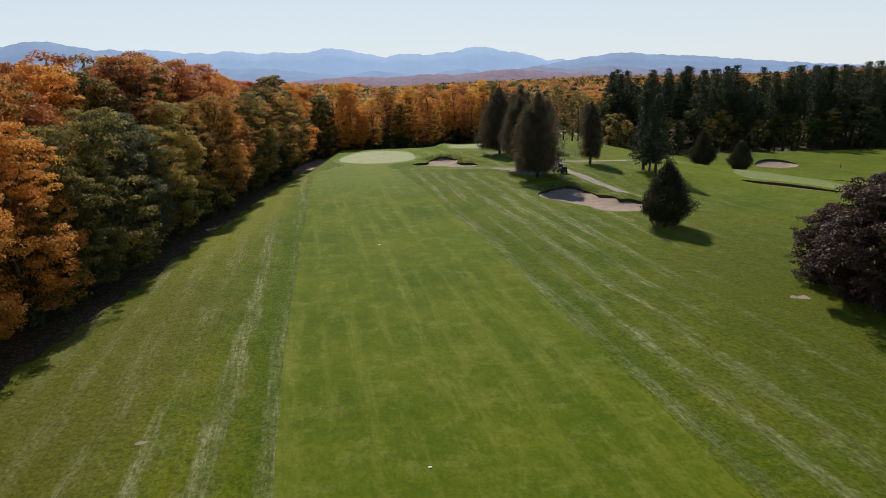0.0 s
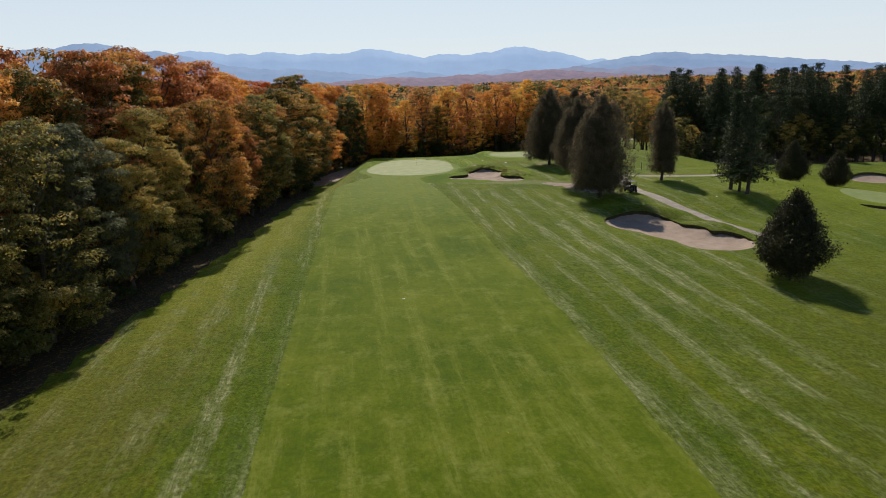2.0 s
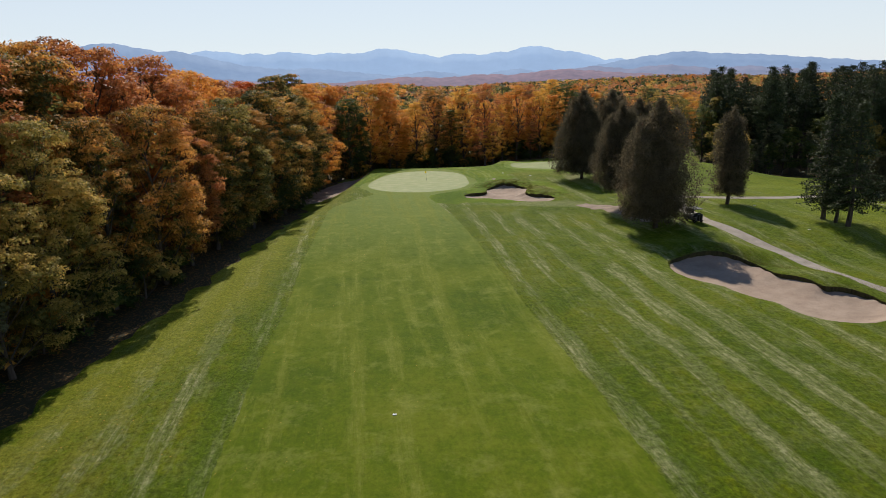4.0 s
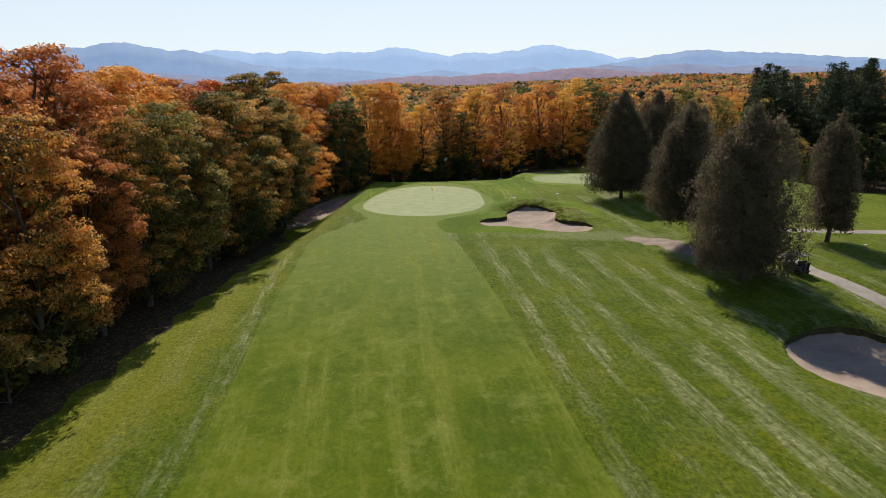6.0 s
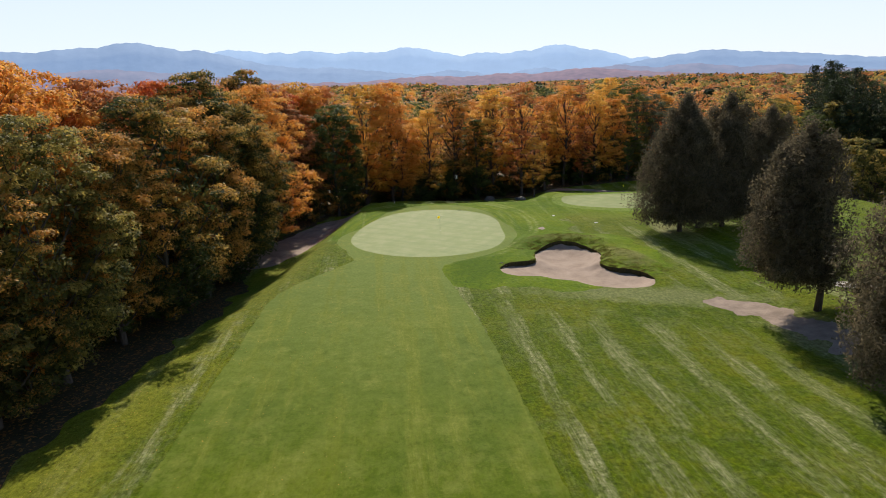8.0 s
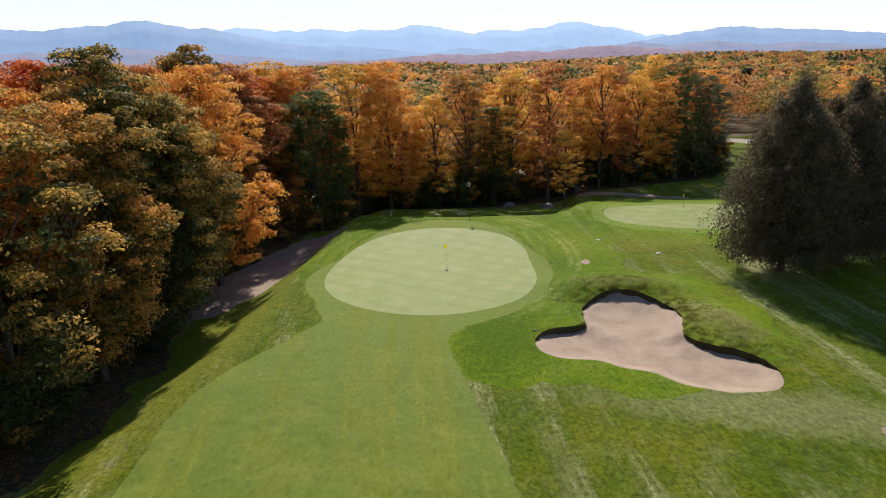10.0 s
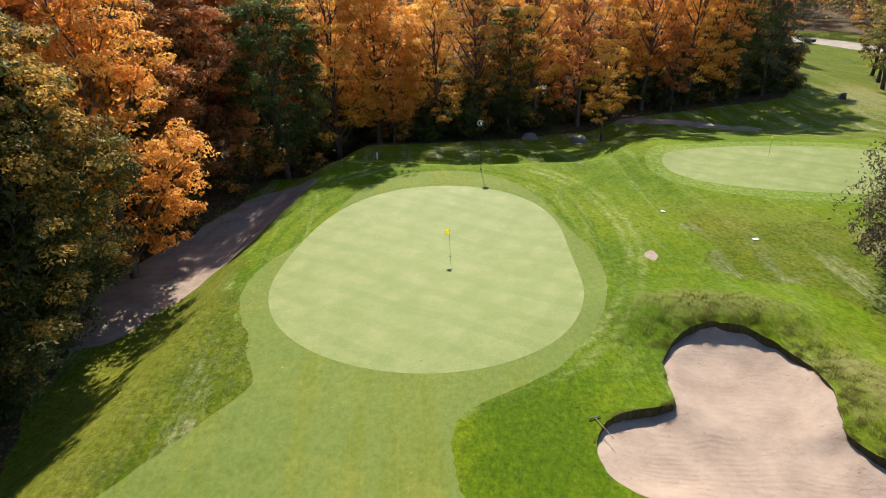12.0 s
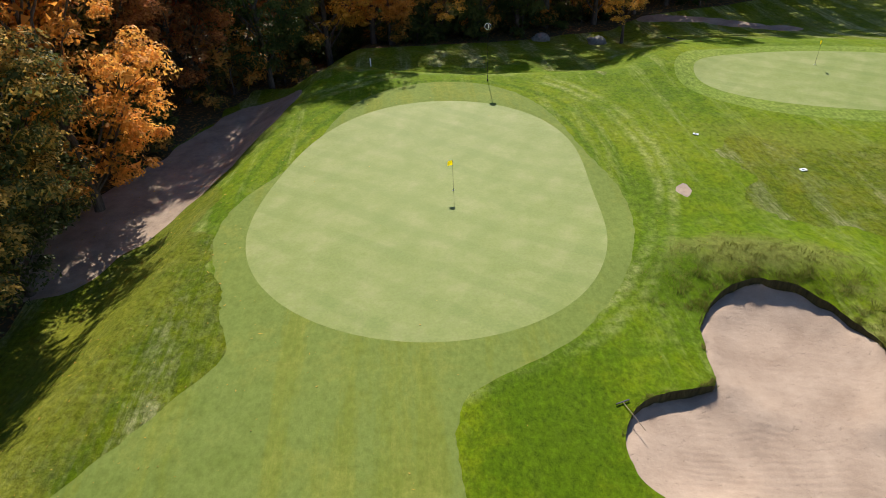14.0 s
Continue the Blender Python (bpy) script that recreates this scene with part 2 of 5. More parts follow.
def sand_material(name, dark, light, rake=1.0):
    n = Nodes(name)
    p = n.coords()
    blot = n.noise(p, 0.6, 5.0, 0.7)
    c = n.ramp(blot, [(0.33, dark), (0.67, light)])
    swirl = n.add("TexWave", wave_type="RINGS", rings_direction="Z")
    n.put(swirl.inputs["Vector"], n.coords((1, 1, 1)))
    swirl.inputs["Scale"].default_value, swirl.inputs["Distortion"].default_value, swirl.inputs["Detail"].default_value, swirl.inputs["Detail Scale"].default_value = 0.9, 22.0, 4.0, 0.22
    marks = n.math("MULTIPLY", swirl.outputs["Fac"], n.ramp(n.noise(p, 0.22), [(0.42, 0.0), (0.6, 1.0)]))
    foot = n.ramp(n.noise(n.coords((1.6, 2.6, 1), 0.5), 2.2, 4.0, 0.75), [(0.60, 0.0), (0.74, 1.0)])
    c = n.mix(n.math("MULTIPLY", marks, 0.10 * rake), c, (dark[0] * 0.8, dark[1] * 0.78, dark[2] * 0.75))
    c = n.mix(n.math("MULTIPLY", foot, 0.35), c, (dark[0] * 0.6, dark[1] * 0.58, dark[2] * 0.55))
    c = n.mix(0.3, c, n.ramp(n.noise(p, 22.0, 3.0, 0.7), [(0.3, 0.3), (0.7, 0.75)]), "SOFT_LIGHT")
    n.bump(n.math("ADD", n.math("ADD", n.math("MULTIPLY", marks, 0.2 * rake), n.noise(p, 3.0, 5.0, 0.7)), n.math("MULTIPLY", foot, -1.2)), 0.5, 0.06)
    return n.done(c, 0.9)


def litter_material():
    n = Nodes("leaf_litter")
    p = n.coords()
    c = n.ramp(n.noise(p, 0.5, 5.0, 0.7), [(0.3, (0.034, 0.036, 0.014)), (0.55, (0.062, 0.048, 0.024)), (0.75, (0.11, 0.068, 0.030))])
    v = n.add("TexVoronoi")
    n.put(v.inputs["Vector"], p)
    v.inputs["Scale"].default_value = 6.0
    c = n.mix(n.ramp(v.outputs["Color"], [(0.72, 0.0), (0.78, 0.7)]), c, (0.30, 0.15, 0.04))
    n.bump(n.noise(p, 5.0, 4.0, 0.7), 0.8, 0.08)
    return n.done(c, 0.9)


def plain(name, colour, roughness=0.6, metal=0.0, grain=0.15, scale=20.0):
    """A painted, plastic or metal surface with faint dirt and grain."""
    n = Nodes(name)
    p = n.coords()
    c = n.mix(grain, (*colour, 1), n.ramp(n.noise(p, scale, 4.0, 0.7), [(0.3, 0.15), (0.7, 0.7)]), "SOFT_LIGHT")
    n.bsdf.inputs["Metallic"].default_value = metal
    n.bump(n.noise(p, scale * 2), 0.15, 0.01)
    return n.done(c, roughness)


def bark_material(name, dark, light):
    n = Nodes(name)
    p = n.coords((5, 5, 0.9))
    f = n.noise(p, 1.0, 5.0, 0.7)
    n.bump(f, 0.9, 0.06)
    return n.done(n.ramp(f, [(0.3, dark), (0.7, light)]), 0.9)


def foliage(name, stops, through=0.52, patch=0.30, gloss=0.55):
    """Leaves: colour drawn leaf by leaf and clump by clump from the stops, part of the sun's light passes through."""
    n = Nodes(name)
    g = n.add("NewGeometry")
    info = n.add("ObjectInfo")
    lump = n.noise(g.outputs["Position"], patch, 3.0, 0.6)
    spray = n.add("Attribute", attribute_name="spray")
    f = n.math("ADD", n.math("MULTIPLY", g.outputs["Random Per Island"], 0.30), n.math("MULTIPLY", lump, 0.80))
    f = n.math("ADD", f, n.math("MULTIPLY", info.outputs["Random"], 0.20))
    f = n.math("ADD", f, n.math("MULTIPLY", spray.outputs["Fac"], 0.62))
    f = n.math("SUBTRACT", f, 0.41)
    c = n.ramp(f, stops)
    n.bsdf.inputs["Specular IOR Level"].default_value = 0.14
    n.done(c, gloss)
    t = n.add("BsdfTranslucent")
    n.put(t.inputs["Color"], c)
    m = n.add("MixShader")
    m.inputs[0].default_value = through
    n.tree.links.new(n.bsdf.outputs[0], m.inputs[1])
    n.tree.links.new(t.outputs[0], m.inputs[2])
    n.tree.links.new(m.outputs[0], n.out.inputs["Surface"])
    return n.mat


GREEN = green_material()
SAND = sand_material("bunker_sand", (0.28, 0.205, 0.155), (0.385, 0.292, 0.225))
DIRT = sand_material("bare_earth", (0.21, 0.158, 0.124), (0.35, 0.268, 0.21), 0.0)
PATH = sand_material("path_gravel", (0.24, 0.205, 0.172), (0.36, 0.315, 0.27), 0.0)
LITTER = litter_material()
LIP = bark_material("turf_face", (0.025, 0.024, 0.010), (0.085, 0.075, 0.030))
BARK = bark_material("bark", (0.035, 0.028, 0.022), (0.13, 0.105, 0.085))
PALE_BARK = bark_material("pale_bark", (0.12, 0.105, 0.09), (0.30, 0.27, 0.24))
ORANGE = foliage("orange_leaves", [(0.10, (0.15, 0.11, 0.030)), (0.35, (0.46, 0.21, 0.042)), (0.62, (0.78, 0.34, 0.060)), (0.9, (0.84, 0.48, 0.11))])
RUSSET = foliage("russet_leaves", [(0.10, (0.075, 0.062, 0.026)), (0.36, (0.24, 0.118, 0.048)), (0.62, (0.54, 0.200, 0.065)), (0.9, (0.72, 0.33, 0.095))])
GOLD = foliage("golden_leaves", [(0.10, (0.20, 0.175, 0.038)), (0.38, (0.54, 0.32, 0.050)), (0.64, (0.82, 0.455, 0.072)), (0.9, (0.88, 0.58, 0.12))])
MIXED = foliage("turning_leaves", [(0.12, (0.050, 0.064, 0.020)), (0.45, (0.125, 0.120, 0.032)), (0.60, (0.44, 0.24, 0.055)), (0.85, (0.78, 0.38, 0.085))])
DEEP = foliage("green_gold_leaves", [(0.12, (0.042, 0.060, 0.019)), (0.50, (0.092, 0.102, 0.030)), (0.65, (0.40, 0.26, 0.06)), (0.90, (0.76, 0.44, 0.10))])
OLIVE = foliage("olive_leaves", [(0.12, (0.070, 0.076, 0.026)), (0.44, (0.17, 0.158, 0.046)), (0.68, (0.44, 0.34, 0.085)), (0.92, (0.64, 0.42, 0.11))])
LEAFGREEN = foliage("green_leaves", [(0.12, (0.035, 0.060, 0.016)), (0.5, (0.075, 0.105, 0.026)), (0.85, (0.17, 0.18, 0.045))])
GREYGREEN = foliage("grey_green_leaves", [(0.12, (0.050, 0.058, 0.030)), (0.5, (0.110, 0.120, 0.062)), (0.85, (0.19, 0.19, 0.10))])
LIME = foliage("light_green_leaves", [(0.12, (0.060, 0.085, 0.018)), (0.5, (0.15, 0.19, 0.040)), (0.85, (0.30, 0.29, 0.07))])
RED = foliage("red_leaves", [(0.12, (0.22, 0.06, 0.02)), (0.5, (0.54, 0.11, 0.03)), (0.85, (0.66, 0.19, 0.035))])
PURPLE = foliage("purple_leaves", [(0.15, (0.026, 0.014, 0.013)), (0.5, (0.060, 0.034, 0.027)), (0.85, (0.135, 0.085, 0.058))], 0.25)
PINE = foliage("pine_needles", [(0.15, (0.018, 0.028, 0.012)), (0.5, (0.036, 0.052, 0.022)), (0.85, (0.075, 0.092, 0.038))], 0.25, 0.5, 0.6)
CEDAR = foliage("cedar_sprays", [(0.15, (0.075, 0.066, 0.041)), (0.5, (0.140, 0.114, 0.070)), (0.85, (0.215, 0.168, 0.104))], 0.48, 0.5, 0.8)
DARKCEDAR = foliage("juniper_sprays", [(0.15, (0.018, 0.022, 0.010)), (0.5, (0.036, 0.038, 0.018)), (0.85, (0.070, 0.060, 0.028))], 0.25, 0.6, 0.6)
FESCUE = foliage("long_grass", [(0.15, (0.12, 0.135, 0.022)), (0.5, (0.24, 0.215, 0.07)), (0.85, (0.42, 0.33, 0.16))], 0.5, 0.6)


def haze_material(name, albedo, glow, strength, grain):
    """Far land with haze painted in: what is left of its own colour, and emission for kilometres of bright air."""
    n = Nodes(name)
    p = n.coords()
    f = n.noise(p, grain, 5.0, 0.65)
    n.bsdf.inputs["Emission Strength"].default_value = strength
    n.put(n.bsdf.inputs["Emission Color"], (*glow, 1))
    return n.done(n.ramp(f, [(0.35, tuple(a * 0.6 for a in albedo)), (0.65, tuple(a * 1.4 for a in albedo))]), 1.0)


# ---- the land ----
def smooth(a, b, v):
    t = np.clip((v - a) / (b - a), 0, 1)
    return t * t * (3 - 2 * t)


def oval(x, y, cx, cy, rx, ry, turn=0.0, power=2.0):
    """Roughly the distance to an oval's edge, negative inside."""
    c, s = math.cos(radians(turn)), math.sin(radians(turn))
    u, v = (x - cx) * c + (y - cy) * s, -(x - cx) * s + (y - cy) * c
    k = (np.abs(u / rx) ** power + np.abs(v / ry) ** power) ** (1 / power)
    return (k - 1) * min(rx, ry)


def join(a, b, k):
    """The smooth union of two shapes."""
    h = np.clip(0.5 + 0.5 * (b - a) / k, 0, 1)
    return b + (a - b) * h - k * h * (1 - h)


def strip(x, y, pts, half):
    """The distance to a band along a line of points."""
    best = np.full(np.shape(x), 1e9)
    for (ax, ay), (bx, by) in zip(pts, pts[1:]):
        t = np.clip(((x - ax) * (bx - ax) + (y - ay) * (by - ay)) / ((bx - ax) ** 2 + (by - ay) ** 2), 0, 1)
        best = np.minimum(best, np.hypot(x - ax - t * (bx - ax), y - ay - t * (by - ay)))
    return best - half


def wob(x, y, size, amount, seed=0.0):
    """A slow wave for uneven edges."""
    a, b = x / size + seed, y / size - seed * 1.7
    return amount * (np.sin(a * 2.1 + 1.3 * np.sin(b * 1.7)) + np.sin(b * 2.7 + 1.1 * np.sin(a * 2.3 + 1)) + 0.5 * np.sin(a * 5.3 + b * 4.1)) / 2.5


FAIR_Y = (-60, 28, 48, 66, 84, 102, 117, 128, 139, 146, 149, 152.5, 155.5, 158, 160, 161.5, 164)
FAIR_R = (30, 15.2, 11.6, 8.4, 5.0, 0.9, -2.2, -4.7, -7.4, -9.5, -10.6, -11.7, -12.8, -13.5, -13.4, -12.2, -9.4)
FAIR_L = (3, -9.2, -13.2, -16.3, -19.3, -22.0, -25.0, -26.6, -28.2, -29.2, -29.2, -28.2, -26.9, -25.6, -24.6, -24.4, -25.6)


def rounded(x, y, cx, cy, mean, waves):
    """The distance to the edge of a shape whose radius swells and shrinks round its middle: waves of (cosine, sine)."""
    a = np.arctan2(y - cy, x - cx)
    r = mean + sum(c * np.cos((k + 1) * a) + s * np.sin((k + 1) * a) for k, (c, s) in enumerate(waves))
    return np.hypot(x - cx, y - cy) - r


def d_green(x, y):
    return rounded(x, y, -17.0, 176.5, 12.16, ((-0.13, -0.21), (-1.72, -0.22), (-0.13, -0.24), (-0.16, -0.02)))


def d_fairway(x, y):
    band = np.maximum(np.interp(y, FAIR_Y, FAIR_L) - x, x - np.interp(y, FAIR_Y, FAIR_R))
    band = np.maximum(band, y - 164)
    return join(band + wob(x, y, 3.0, 0.10), rounded(x, y, -17.0, 176.5, 13.85, ((0.02, -0.06), (-2.78, -0.18), (0.27, -1.07), (0.43, 0.37))), 2.0) + wob(x, y, 0.7, 0.10, 2.0)


def d_green_two(x, y):
    return oval(x, y, 15.2, 196.8, 12.7, 6.6, -2, 2.3)


def d_collar_two(x, y):
    return oval(x, y, 15.2, 196.7, 14.3, 8.6, -2, 2.3)


def d_green_three(x, y):
    return oval(x, y, 73.0, 131.0, 11.0, 13, -25, 2.2)


def d_bunker_green(x, y):
    d = join(oval(x, y, 0.8, 163.4, 3.9, 5.1, 8), oval(x, y, -3.9, 158.3, 3.2, 3.0, 10), 1.6)
    d = join(d, oval(x, y, 4.6, 155.0, 4.7, 3.5, -25), 0.8)
    return join(d, oval(x, y, 0.7, 157.8, 4.4, 3.9, -10), 0.8) + 0.12 + wob(x, y, 0.9, 0.10)


def d_bunker_fairway(x, y):
    d = join(oval(x, y, 22.3, 110.9, 4.6, 5.6, 30), oval(x, y, 28.8, 100.2, 4.6, 4.4, 20), 1.0)
    return join(d, oval(x, y, 25.4, 105.2, 4.0, 5.4, 30), 1.0) + wob(x, y, 0.9, 0.10)


def d_bunker_long(x, y):
    return oval(x, y, 63.8, 114.2, 9.0, 1.7, -44)


def d_bunker_right(x, y):
    return oval(x, y, 90.0, 143.5, 5.0, 2.6, -60)


def d_bunker_back(x, y):
    return oval(x, y, 93.5, 175.5, 5.5, 4.2, -15)


def d_path(x, y):
    a = strip(x, y, [(27.4, 147.5), (25.9, 138), (26.4, 129.5), (29.8, 119.6), (32.2, 112.4), (34.2, 105.2), (36.4, 102.0), (38.6, 99.5)], 0.95)
    b = strip(x, y, [(24.5, 149.2), (27.4, 147.5), (31.0, 146.5), (43, 144.2), (54.2, 144.6), (67, 147), (80, 146), (98, 140), (150, 116)], 0.85)
    return np.minimum(a, b)


def d_dirt_strip(x, y):
    return strip(x, y, [(-40.2, 170.6), (-38.6, 176), (-36.2, 184), (-34.6, 191.5)], 3.9) + wob(x, y, 2.6, 0.5)


def d_dirt_cedars(x, y):
    return strip(x, y, [(13.5, 147.2), (16.5, 145), (19, 140), (20.5, 134)], 1.5) + wob(x, y, 1.2, 0.9)


def d_dirt_spot(x, y):
    return oval(x, y, -1.6, 177.6, 0.5, 0.8, 0) + wob(x, y, 0.4, 0.1)


def d_dirt_shade(x, y):
    return strip(x, y, [(2, 223.5), (9, 221), (17, 218)], 1.3) + wob(x, y, 2, 0.4)


def d_dirt_rough(x, y):
    return oval(x, y, -18.7, 34.5, 0.45, 0.3, 20) + wob(x, y, 0.25, 0.35)


def d_dirt_maple(x, y):
    return oval(x, y, 33.4, 56.0, 0.9, 0.5, 0) + wob(x, y, 0.5, 0.3)


def d_road(x, y):
    return strip(x, y, [(40, 352), (60, 340), (70, 326), (76, 312)], 5.0)


WOOD_EDGE_Y = (-300, 0, 40, 80, 120, 150, 165, 178, 196, 207)
WOOD_EDGE_X = (-36.3, -36.3, -36.8, -37.3, -37.3, -38.6, -40.5, -41.2, -38.5, -34)


def d_wood(x, y):
    """The woods on the left, behind the greens and on the right, with the open way that leads to the road."""
    # left edge widened 3.7 m over grass: dark litter paints the wood's shadow
    left = x - np.interp(y, WOOD_EDGE_Y, WOOD_EDGE_X) - 3.7 * smooth(172, 150, y) - 1.2 * wob(x, y, 2.0, 0.8)
    back = np.interp(x, (-34, -27, -8, 13, 27, 33), (209, 211, 220, 228, 235, 252)) - y
    back = np.maximum(back, x - np.interp(y, (225, 330), (29, 52)))
    right = np.maximum(np.interp(x, (55, 98, 133, 260), (216, 220, 212, 170)) - y, np.interp(y, (200, 330), (54, 82)) - x)
    return np.minimum(np.minimum(np.minimum(left, back), right), 350 - y) + wob(x, y, 4.0, 0.8)


def d_surround(x, y):
    """Kept grass round the greens and the bunker between them."""
    a = join(np.minimum(oval(x, y, -15, 182, 17.5, 20.5, 4), oval(x, y, 13, 197, 19, 14)), oval(x, y, 1, 163, 11, 12), 4)
    return join(a, oval(x, y, -8, 160, 7, 8), 3) + wob(x, y, 3.0, 1.2) + wob(x, y, 0.9, 0.5)


def hill(x, y, cx, cy, rx, ry, turn, height):
    c, s = math.cos(radians(turn)), math.sin(radians(turn))
    u, v = (x - cx) * c + (y - cy) * s, -(x - cx) * s + (y - cy) * c
    return height * np.exp(-(u / rx) ** 2 - (v / ry) ** 2)


BUNKERS = (d_bunker_green, d_bunker_fairway, d_bunker_long, d_bunker_right, d_bunker_back)


def lip(shape, x, y):
    """How far the sand lies under the turf's edge: deep under the far edge, shallow at the near one."""
    slope = (shape(x, y + 0.2) - shape(x, y - 0.2)) / 0.4
    return 0.05 + 0.52 * np.clip(slope + 0.10, 0, 1)


def land(x, y):
    """The height of the ground, with the bunkers dug out."""
    z = turf(x, y)
    for shape in BUNKERS:
        d = shape(x, y)
        s = smooth(0, -1.8, d)
        z = z - np.where(d < 0, lip(shape, x, y) * (1 - s) + 0.62 * s, 0)
    return z


def turf(x, y):
    """The height of the ground before the bunkers are dug."""
    x, y = np.asarray(x, float), np.asarray(y, float)
    z = wob(x, y, 16, 0.12) * smooth(-200, 0, y)
    # the bank that falls from the green to the wood, and the fall behind the greens
    z = z - 2.3 * smooth(-29.5, -35.5, x) * smooth(125, 168, y) - 0.4 * smooth(-30, -40, x)
    z = z - 1.3 * smooth(195.5, 201, y - 0.12 * np.abs(x + 17)) * smooth(6, -4, x) - 2.4 * smooth(203, 220, y)
    z = z + hill(x, y, -20, 189, 9, 6, 0, 0.3)
    # mounds round the bunker, and beside the second green
    z = z + hill(x, y, 1.0, 170.0, 6.0, 2.6, -6, 1.0) + hill(x, y, 7.4, 161.8, 2.4, 4.2, 25, 0.9)
    z = z + hill(x, y, 0.5, 202.5, 3.2, 4.0, 0, 1.2)
    # the rise under the cedars and the path, and the fall of the land beyond it
    z = z + 1.35 * smooth(15, 26, x) * smooth(112, 128, y) * smooth(62, 48, x) * smooth(166, 152, y)
    z = z - 5.6 * smooth(48, 84, x + 0.15 * (y - 150)) * smooth(100, 180, y + 0.25 * x)
    z = z + hill(x, y, 24.6, 117.0, 6.5, 2.4, -25, 1.0) + hill(x, y, 31.2, 107, 2.4, 4.6, 35, 0.9)
    z = z + hill(x, y, 66, 117, 8, 3, -44, 0.4) + hill(x, y, 56, 134, 5, 5, 0, 0.8) + hill(x, y, 76, 141, 15, 10, -10, 1.6) + hill(x, y, 93, 180.5, 9, 3.5, -15, 1.2)
    # the valley beyond the woods, and the low hills behind it
    far = np.hypot(np.maximum(np.abs(x) - 120, 0), np.maximum(y - 235, 0))
    z = z - 42 * smooth(0, 1000, far) + 36 * smooth(1000, 2800, far) + wob(x, y, 420, 9) * smooth(300, 1500, far)
    return z


def steps(*spans):
    out = []
    for a, b, s in spans:
        out += list(np.arange(a, b, s))
    return np.array(out + [spans[-1][1]])


